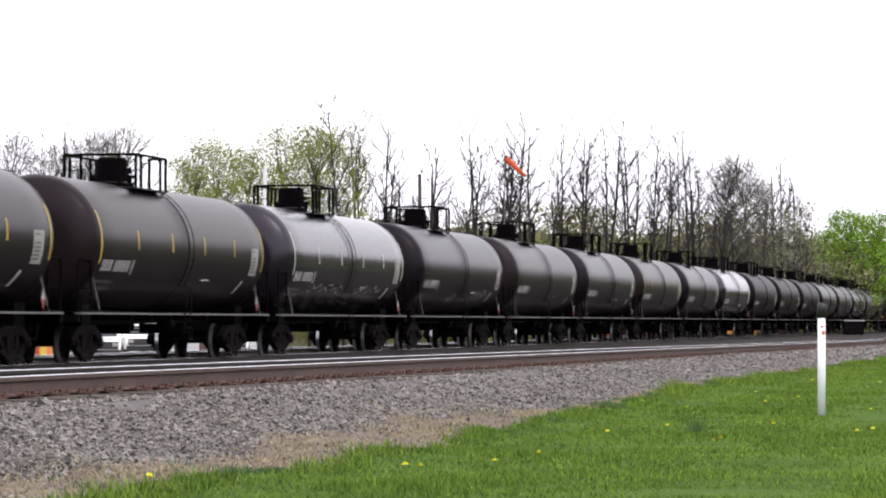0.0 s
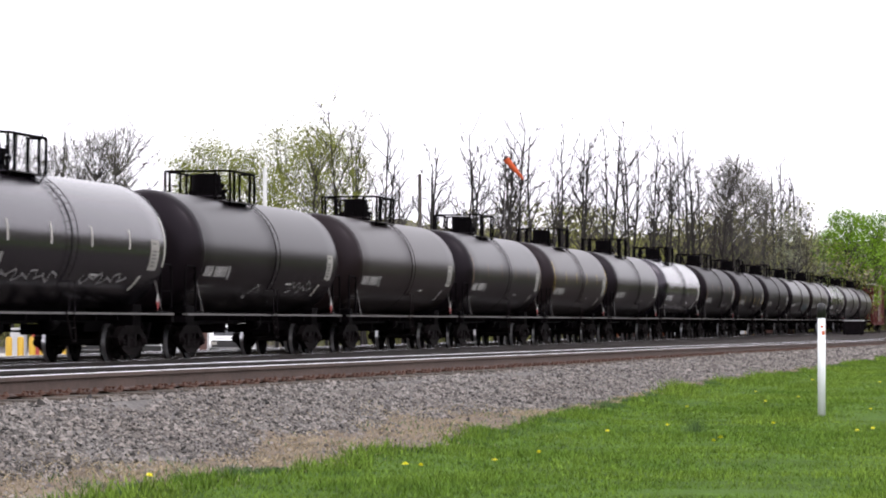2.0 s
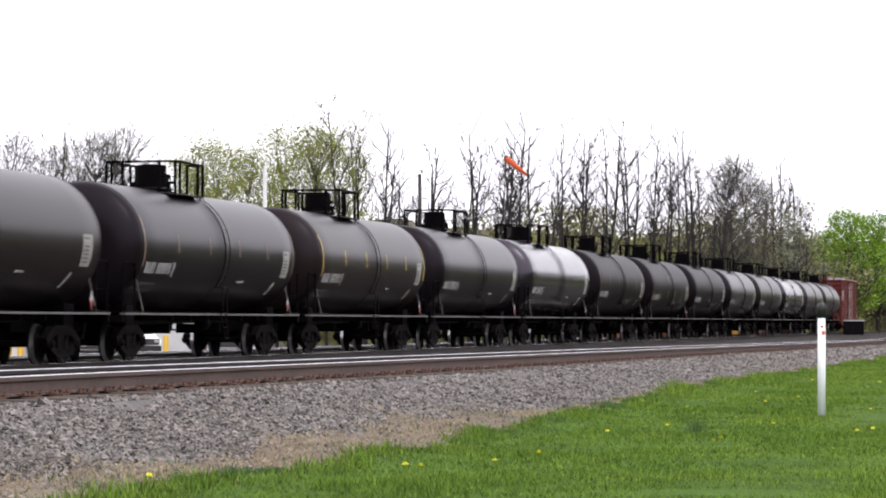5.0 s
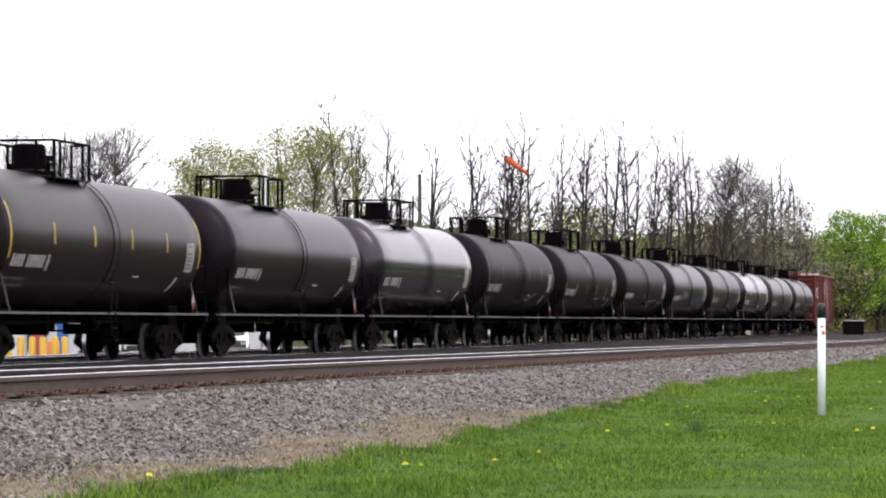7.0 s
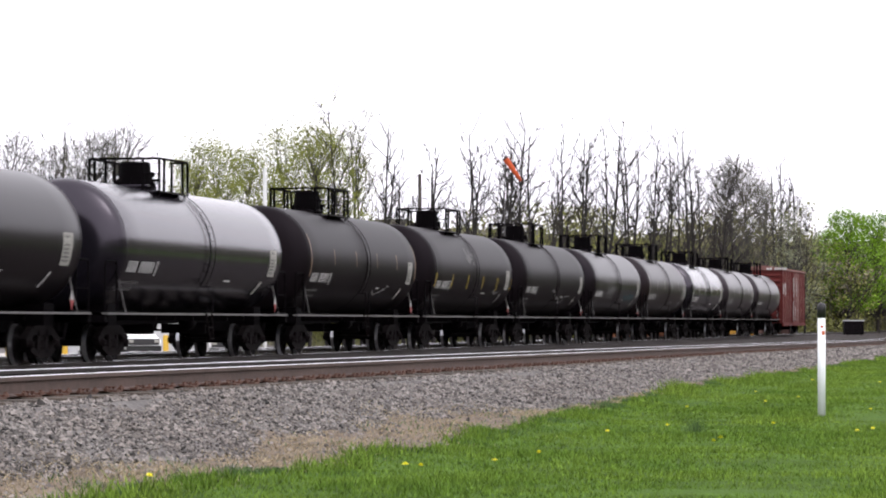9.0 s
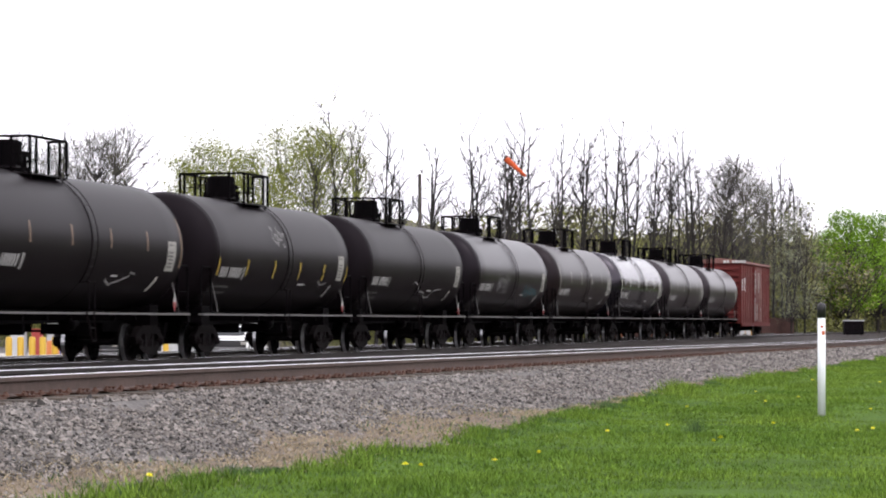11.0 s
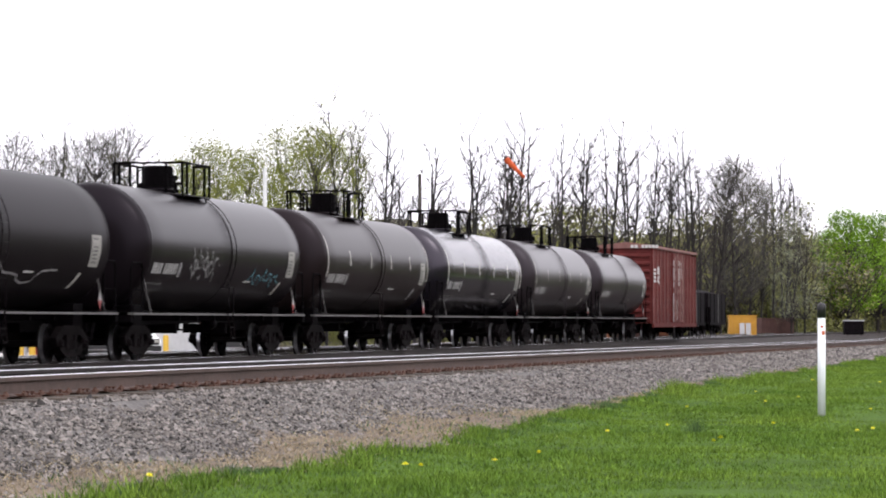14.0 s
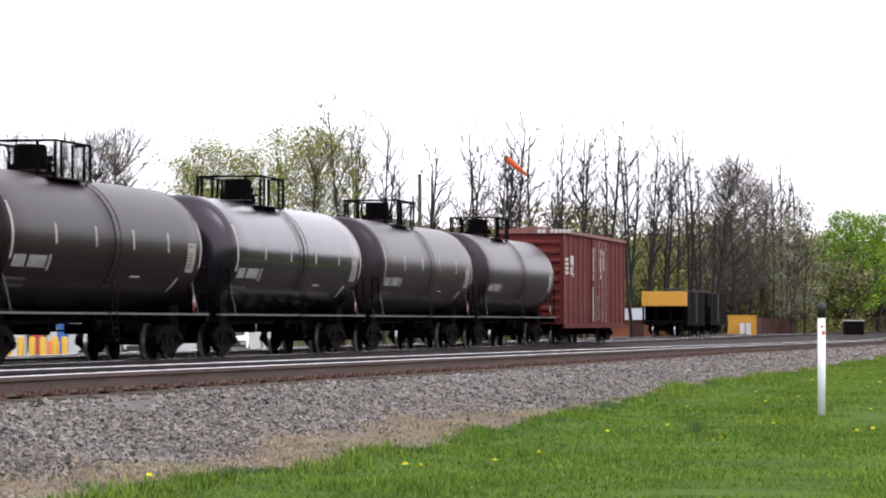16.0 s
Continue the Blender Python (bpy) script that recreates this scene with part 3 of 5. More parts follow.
def make_wheelset(bm):
    """Axle with two wheels, about its own middle."""
    bar(bm, (0, -1.0, 0), (0, 1.0, 0), 0.08, 10)
    for s in (-1, 1):
        prof = [(0.62, 0.16), (0.68, 0.16), (0.69, 0.36), (0.675, 0.4), (0.675, 0.485), (0.705, 0.488), (0.72, 0.46)]
        lathe(bm, [(s * u, r) for u, r in prof], 36, "y")
        lathe(bm, [(s * 0.72, 0.46), (s * 0.815, 0.452)], 36, "y", 1)
        lathe(bm, [(s * u, r) for u, r in [(0.815, 0.452), (0.815, 0.385), (0.76, 0.36), (0.74, 0.19), (0.84, 0.16), (0.84, 0.08)]], 36, "y", 0)


WHEELS = []


def add_truck(root, kind, x):
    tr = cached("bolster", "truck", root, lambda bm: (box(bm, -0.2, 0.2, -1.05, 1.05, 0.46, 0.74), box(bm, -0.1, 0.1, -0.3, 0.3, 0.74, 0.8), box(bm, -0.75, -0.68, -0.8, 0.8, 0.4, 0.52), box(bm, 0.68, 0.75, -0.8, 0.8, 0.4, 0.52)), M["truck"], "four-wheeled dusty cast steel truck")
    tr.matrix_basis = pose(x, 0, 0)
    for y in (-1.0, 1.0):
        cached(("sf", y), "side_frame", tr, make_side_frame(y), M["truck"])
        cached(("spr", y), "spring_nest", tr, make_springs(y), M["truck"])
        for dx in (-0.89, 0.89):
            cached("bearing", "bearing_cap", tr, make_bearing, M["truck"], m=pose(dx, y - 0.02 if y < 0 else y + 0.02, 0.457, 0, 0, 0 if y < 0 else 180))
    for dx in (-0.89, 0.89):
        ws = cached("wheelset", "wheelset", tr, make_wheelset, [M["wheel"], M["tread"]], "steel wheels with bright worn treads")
        WHEELS.append((ws, dx))


def code_bars(bm, x, z, h, widths, gap=0.055, slant=0.0):
    """A row of plain bars in place of a painted code."""
    for w in widths:
        if w > 0:
            patch(bm, x, x + w, z, z + h, 2, 0.005, slant)
        x += abs(w) + gap
    return x


def tank_car(k, paint, tape, label, panel="placard", scrawl=()):
    root = tagged(new("tank_car"), label, "tank car", "tank cars of the train")
    cached(("shell", paint), "tank", root, make_shell, M[paint], smooth=False)
    cached(("band", paint, 0), "seam_band", root, make_band(7.25, 0.07, 0.006), M[paint])
    cached(("band", paint, 1), "seam_band", root, make_band(-0.03, 0.06, 0.006), M[paint])
    cached(("band", paint, 2), "seam_band", root, make_band(LEN - 0.03, 0.06, 0.006), M[paint])
    cached("housing", "valve_housing", root, make_housing, M["grime"], "black bolted fittings housing")
    cached("valve", "relief_valve", root, make_valve, M["grime"])
    cached(("platform", paint), "top_platform", root, make_platform, M[paint])
    for s in (-1, 1):
        rail = cached(("railing", s), "platform_railing", root, make_railing(s), M["grime"])
        for px, py in ((4.82, 0.94), (5.25, 0.94), (6.9, 0.94), (7.38, 0.94), (4.82, 0.5), (7.38, 0.5)):
            cached("railing_post", "railing_post", rail, make_post, M["grime"], m=pose(px, s * py, 0))
    cached(("ladder", paint), "side_ladder", root, make_ladder, M[paint])
    cached("stirrup", "stirrup_step", root, make_stirrup, M["truck"])
    cached("sill", "running_board_edge", root, make_sill, M["steelbar"], "light worn steel edge rail")
    for a, s in ((0.0, 1), (LEN, -1)):
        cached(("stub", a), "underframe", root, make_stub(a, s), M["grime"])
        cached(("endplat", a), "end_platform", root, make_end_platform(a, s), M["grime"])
        cached(("coupler", a), "coupler", root, make_coupler(a, s), M["truck"])
        cached(("hose", a), "air_hose", root, make_hose(a, s), M["grime"])
        for y in (-1.42, 1.42):
            cached(("endrail", a, y), "end_handrail", root, make_end_rail(a, s, y), M["grime"])
    cached("brace0", "brace", root, make_brace(0.1, 0.35), M["steelbar"])
    cached("brace1", "brace", root, make_brace(LEN - 0.1, 0.35), M["steelbar"])
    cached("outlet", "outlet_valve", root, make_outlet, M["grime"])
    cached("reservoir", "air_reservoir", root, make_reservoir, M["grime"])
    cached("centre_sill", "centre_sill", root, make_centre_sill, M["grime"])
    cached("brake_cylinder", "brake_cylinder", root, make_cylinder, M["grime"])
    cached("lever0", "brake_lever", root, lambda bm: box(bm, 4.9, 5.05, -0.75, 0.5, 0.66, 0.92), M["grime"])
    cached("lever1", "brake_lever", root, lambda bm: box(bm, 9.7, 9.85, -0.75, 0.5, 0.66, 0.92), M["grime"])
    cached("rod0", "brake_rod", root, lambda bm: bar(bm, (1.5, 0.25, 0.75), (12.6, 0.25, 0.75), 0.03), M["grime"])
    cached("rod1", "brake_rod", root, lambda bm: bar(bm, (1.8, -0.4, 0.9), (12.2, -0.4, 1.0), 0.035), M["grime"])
    for x in (0.6, 13.5):
        add_truck(root, "tank", x)
    low = 0.5 if k == 9 else 0.0
    if tape:
        for i in range(6):
            end = i in (0, 5)
            cached((tape, i, low), "reflective_stripe", root, lambda bm: patch(bm, 0.03 + i * 2.89, 0.12 + i * 2.89, *((2.35, 3.6) if end and not low else (2.72 - low, 3.2 - low)), 8), M[tape])
    rs = random.Random(100 + k)
    bm = bmesh.new()
    x = code_bars(bm, 0.35, 2.18, 0.27, [0.1 + 0.05 * rs.random() for _ in range(4)], 0.075)
    x = code_bars(bm, x + 0.16, 2.18, 0.27, [0.11 + 0.03 * rs.random() for _ in range(6)], 0.075)
    code_bars(bm, x + 0.12, 2.12, 0.36, [0.03, 0.05, 0.03], 0.02)
    tagged(part("painted_code", bm, M["letter"], root, "white painted code marks"), kind="stuff")
    bm = bmesh.new()
    for z in (1.9, 1.74):
        code_bars(bm, 0.35, z, 0.06, [0.05 + 0.1 * rs.random() for _ in range(10)], 0.04)
    tagged(part("painted_lines", bm, M["faint"], root, "faded small painted lines"), kind="stuff")
    bm = bmesh.new()
    patch(bm, 13.35, 14.05, 2.25, 3.0, 4, 0.008)
    pl = part("data_panel", bm, M[panel], root, "pale data panel")
    bm = bmesh.new()
    for z in (2.33, 2.42, 2.51, 2.6, 2.69, 2.88):
        code_bars(bm, 13.45, z, 0.05, [0.08, 0.14, 0.1], 0.03)
    for v in bm.verts:
        v.co.y -= 0.006
    tagged(part("panel_lines", bm, M["faint"], pl), kind="stuff")
    bm = bmesh.new()
    patch(bm, 12.7, 12.88, 1.75, 2.1, 3, 0.008, 0.22)
    part("slanted_mark", bm, M["whitetape" if k % 3 else "letter"], root)
    bm = bmesh.new()
    patch(bm, 9.0 + rs.random() * 0.4, 9.8, 2.05, 2.1, 1)
    part("small_mark", bm, M["letter"], root)
    bm = bmesh.new()
    bm.faces.new([bm.verts.new((14.3 + dx, -1.5, 1.47 + dz)) for dx, dz in ((-0.14, 0), (0.14, 0), (0, 0.25))])
    bm.faces.new([bm.verts.new((14.3 + dx, -1.5, 1.47 + dz)) for dx, dz in ((-0.14, 0), (0, -0.25), (0.14, 0))]).material_index = 1
    part("hazard_diamond", bm, [M["letter"], M["signred"]], root, "small red and white diamond sign")
    for x0, z0, wide, high, strokes in scrawl:
        bm = bmesh.new()
        # a looping hand-sprayed line, drawn as flat ribbons on the paint
        ph = rs.random() * 6
        pts = [(x0 + wide * i / strokes + 0.16 * math.sin(i * 1.9 + ph), z0 + high * (0.5 + 0.5 * math.sin(i * (1.3 if strokes > 16 else 0.42) + ph) * (0.6 + 0.4 * math.sin(i * 0.77)))) for i in range(strokes + 1)]
        for (xa, za), (xb, zb) in zip(pts, pts[1:]):
            px, pz = -(zb - za), xb - xa
            l = math.hypot(px, pz) or 1.0
            px, pz = px / l * 0.025, pz / l * 0.025
            bm.faces.new([bm.verts.new(skin(x, z, 0.009)) for x, z in ((xa - px, za - pz), (xb - px, zb - pz), (xb + px, zb + pz), (xa + px, za + pz))])
        part("graffiti", bm, M["graf_teal" if k == 11 and x0 > 9 else "graf"], root, "teal sprayed scrawl" if k == 11 and x0 > 9 else "pale sprayed scrawl")
    return root


MATT = "matt black cylindrical tank car with roof platform and railings"
KINDS = {
    -1: ("tank_brown", "yellow", "faded black tank car with yellow reflective stripes"), 0: ("tank_brown", "yellow", "faded black tank car with yellow reflective stripes"),
    1: ("tank_sheen", "whitetape", "satin grey-black tank car with pale reflective stripes"), 2: ("tank_black", None, MATT), 3: ("tank_brown", None, "faded brownish black tank car with roof railings"),
    4: ("tank_black", "oldtape", "black tank car with dirty worn stripes"), 5: ("tank_brown", "yellow", "faded black tank car with yellow reflective stripes"),
    6: ("tank_black", None, MATT), 7: ("tank_gloss", None, "glossy new tank car reflecting the white sky"), 8: ("tank_matt", "oldtape", "grimy black tank car with worn dull stripes"),
    9: ("tank_matt", "yellow", "black tank car with yellow stripes and small graffiti"), 10: ("tank_matt", None, "black tank car with a pale sprayed arc"),
    11: ("tank_black", None, "black tank car with pale graffiti on its side"), 12: ("tank_brown", "whitetape", "brownish black tank car with white reflective stripes"),
    13: ("tank_gloss", "whitetape", "glossy new tank car reflecting the white sky"), 14: ("tank_grey", "whitetape", "dusty grey tank car with short white stripes"),
    15: ("tank_grey", None, "dusty grey tank car coupled to a boxcar"),
}
SCRAWL = {1: [(2.6, 1.85, 4.2, 0.3, 30), (8.6, 1.85, 3.4, 0.3, 24)], 2: [(5.4, 1.65, 1.2, 0.4, 14), (9.6, 1.8, 2.6, 0.4, 22)], 9: [(5.8, 3.05, 1.3, 0.7, 22), (11.3, 2.0, 0.9, 0.3, 10)],
          10: [(6.3, 1.75, 5.2, 0.65, 15)], 11: [(3.6, 2.0, 2.4, 0.95, 44), (9.6, 1.9, 3.0, 0.6, 24)], 8: [(9.0, 1.8, 2.0, 0.4, 12)]}
TRAIN = []
for k, (paint, tape, label) in KINDS.items():
    TRAIN.append((FIRST + PITCH * k, tank_car(k, paint, tape, label, scrawl=SCRAWL.get(k, ()))))

# ---- boxcar at the end ----
BX0, BX1, BH = -2.1, 16.0, 5.02
M["boxred"] = mat("faded_red_boxcar_paint", (0.11, 0.021, 0.019), 0.75, shine=0.14, spread=0.3, scale=2.2, tint=(0.07, 0.0165, 0.0155), bump=0.1, bump_scale=6)
M["boxroof"] = mat("pale_red_roof_metal", (0.195, 0.0845, 0.0715), 0.6, 0.2, spread=0.35, scale=3)
M["boxwear"] = mat("scuffed_rib_edges", (0.2925, 0.195, 0.1755), 0.7, spread=0.5, scale=5, tint=(0.104, 0.0325, 0.026))
boxcar = tagged(new("boxcar"), "weathered red-brown steel boxcar with ribbed sides", "boxcar")
bm = bmesh.new()
extrude_x(bm, [(-1.5, 0.9), (1.5, 0.9), (1.5, BH - 0.1), (-1.5, BH - 0.1)], BX0 + 0.1, BX1 - 0.1)
part("body", bm, M["boxred"], boxcar)
bm = bmesh.new()
prof = [(-1.62, BH - 0.12), (1.62, BH - 0.12), (1.62, BH), (0, BH + 0.2), (-1.62, BH)]
extrude_x(bm, prof, BX0 - 0.05, BX1 + 0.05)
bmesh.ops.recalc_face_normals(bm, faces=bm.faces)
roof = part("roof", bm, M["boxroof"], boxcar)
for k in range(15):
    x = BX0 + 0.6 + k * 1.25
    cached("roofrib", "roof_rib", roof, lambda bm: (bar(bm, (0, -1.6, BH + 0.01), (0, 0, BH + 0.21), 0.03, 5), bar(bm, (0, 1.6, BH + 0.01), (0, 0, BH + 0.21), 0.03, 5)), M["boxroof"], m=pose(x, 0, 0))
for k in range(14):
    x = BX0 + 0.08 + k * (BX1 - BX0 - 0.16) / 13
    if 5.2 < x < 9.6:
        continue
    for s in (-1, 1):
        cached(("rib", s), "side_post", boxcar, lambda bm: box(bm, -0.07, 0.07, s * 1.525 - 0.03, s * 1.525 + 0.03, 0.85, BH - 0.13), M["boxred"], m=pose(x, 0, 0))
        if s < 0:
            cached("ribedge", "post_edge", boxcar, lambda bm: box(bm, -0.072, -0.04, -1.561, -1.552, 0.9, BH - 0.2), M["boxwear"], m=pose(x, 0, 0))
for s in (-1, 1):
    bm = bmesh.new()
    box(bm, BX0 + 0.05, BX1 - 0.05, s * 1.53 - 0.06, s * 1.53 + 0.06, 0.7, 0.92)
    part("side_sill", bm, M["boxred"], boxcar)
for x0 in (5.35, 7.45):
    bm = bmesh.new()
    box(bm, x0, x0 + 2.0, -1.62, -1.5, 0.95, BH - 0.2)
    for z in (1.6, 2.4, 3.2, 4.0):
        box(bm, x0 + 0.1, x0 + 1.9, -1.65, -1.61, z, z + 0.1)
    door = part("door", bm, M["boxred"], boxcar, "tall ribbed sliding door")
    for dx in (0.5, 1.5):
        bm = bmesh.new()
        bar(bm, (x0 + dx, -1.69, 0.98), (x0 + dx, -1.69, BH - 0.25), 0.03)
        for z in (1.3, 2.6, 4.3):
            box(bm, x0 + dx - 0.08, x0 + dx + 0.08, -1.7, -1.64, z, z + 0.12)
        part("lock_rod", bm, M["boxwear"], door)
bm = bmesh.new()
for x, z0, z1, w in ((5.5, 2.9, 4.4, 0.05), (6.05, 3.3, 4.5, 0.09), (6.9, 1.1, 2.2, 0.05), (7.7, 3.0, 4.4, 0.07), (8.6, 3.4, 4.3, 0.05), (5.4, 1.0, 2.6, 0.06), (9.2, 1.2, 2.0, 0.05)):
    box(bm, x, x + w, -1.656, -1.6, z0, z1)
part("scraped_paint", bm, M["white"], boxcar, "pale scraped streaks on the doors")
for a, s in ((BX0, -1), (BX1, 1)):
    for z in [1.15 + 0.42 * i for i in range(9)]:
        cached(("corr", s), "end_rib", boxcar, lambda bm: lathe(bm, [(-1.38, 0.01), (-1.3, 0.12), (1.3, 0.12), (1.38, 0.01)], 10, "y"), M["boxred"], m=pose(a - s * 0.1, 0, z))
bm = bmesh.new()
pipe(bm, [(BX0 - 0.02, -1.4, 0.9), (BX0 - 0.02, -1.4, BH - 0.3)], 0.02)
pipe(bm, [(BX0 - 0.02, -0.95, 0.9), (BX0 - 0.02, -0.95, BH - 0.3)], 0.02)
for z in [1.0 + 0.38 * i for i in range(10)]:
    bar(bm, (BX0 - 0.02, -1.4, z), (BX0 - 0.02, -0.95, z), 0.015, 5)
part("end_ladder", bm, M["boxred"], boxcar)
bm = bmesh.new()
for i in range(4):
    box(bm, BX0 + 0.55, BX0 + 1.75, -1.508, -1.49, 3.1 + i * 0.2, 3.1 + i * 0.2 + 0.13)
for z0, z1, x0, x1 in ((3.1, 3.45, 2.0, 2.4), (3.3, 3.6, 2.6, 3.0), (3.55, 3.95, 1.95, 3.1), (3.0, 3.2, 2.55, 3.2)):
    box(bm, BX0 + x0, BX0 + x1, -1.508, -1.49, z0, z1)
part("emblem", bm, M["white"], boxcar, "white block emblem")
bm = bmesh.new()
y = -0.55
for w in (0.16, 0.16, -0.12, 0.13, 0.15, 0.12, 0.15, 0.14):
    if w > 0:
        box(bm, BX0 - 0.056, BX0 - 0.05, -y - w - 0.9, -y - 0.9, BH - 0.1, BH + 0.06)
    y += abs(w) + 0.05
part("end_code", bm, M["white"], boxcar, "white painted code marks")
bm = bmesh.new()
box(bm, BX0 - 0.6, BX1 + 0.9, -0.3, 0.3, 0.72, 0.92)
for x in (4.0, 7.0, 10.0):
    box(bm, x - 0.1, x + 0.1, -1.4, 1.4, 0.72, 0.88)
bar(bm, (BX1 + 0.9, 0, 0.85), (BX1 + 1.25, 0, 0.85), 0.14, 8)
part("underframe", bm, M["grime"], boxcar)
cached(("coupler", 0.0), "coupler", boxcar, make_coupler(0.0, 1), M["truck"], m=pose(BX0 + 0.49, 0, 0))
for x in (0.2, 13.5):
    add_truck(boxcar, "box", x)
TRAIN.append((FIRST + PITCH * 16 + 1.64, boxcar))

# ---- what stands behind the tracks ----
C, S = math.cos(radians(TURN)), math.sin(radians(TURN))


def ahead(d, right, z=None):
    """A place on the ground, d metres ahead along the line of sight and some metres to the right of it."""
    x, y = d * C + right * S, d * S - right * C
    return (x, y, ground_z(x, y) if z is None else z)


M["bark"] = mat("grey_brown_bark", (0.017, 0.0138, 0.0125), 0.95, spread=0.4, scale=4)
M["bark_dark"] = mat("dark_bark", (0.0325, 0.026, 0.0221), 0.95, spread=0.4, scale=4)
M["twig"] = mat("fine_twigs", (0.026, 0.021, 0.019), 0.95, spread=0.3, scale=3)
M["twig_pale"] = mat("pale_fine_twigs", (0.048, 0.042, 0.037), 0.95, spread=0.3, scale=3)
M["leaf_spring"] = mat("young_spring_leaves", (0.215, 0.24, 0.055), 0.8, shine=0.15, spread=0.3, scale=0.8, random_hue=0.4, island=True)
M["leaf_bud"] = mat("grey_green_buds", (0.15, 0.155, 0.08), 0.8, spread=0.3, scale=0.8, random_hue=0.4, island=True)
M["leaf_maple"] = mat("bright_maple_leaves", (0.15, 0.262, 0.015), 0.8, shine=0.15, spread=0.35, scale=0.5, random_hue=0.4, island=True, tint=(0.10, 0.19, 0.012))
M["leaf_pale"] = mat("pale_blossom_leaves", (0.38, 0.40, 0.26), 0.8, spread=0.3, scale=0.6, random_hue=0.35, island=True, tint=(0.18, 0.2, 0.1))
M["leaf_olive"] = mat("olive_thicket_leaves", (0.2, 0.21, 0.058), 0.9, shine=0.1, spread=0.4, scale=0.35, random_hue=0.35, island=True, tint=(0.155, 0.15, 0.065))
M["leaf_brown"] = mat("brown_thicket_twigs", (0.18, 0.16, 0.112), 0.9, shine=0.1, spread=0.4, scale=0.4, random_hue=0.35, island=True, tint=(0.145, 0.13, 0.095))
M["wood_far"] = mat("far_woodland", (0.075, 0.068, 0.043), 0.95, spread=0.5, scale=0.25, bump=1.0, bump_scale=0.9, tint=(0.055, 0.054, 0.034))


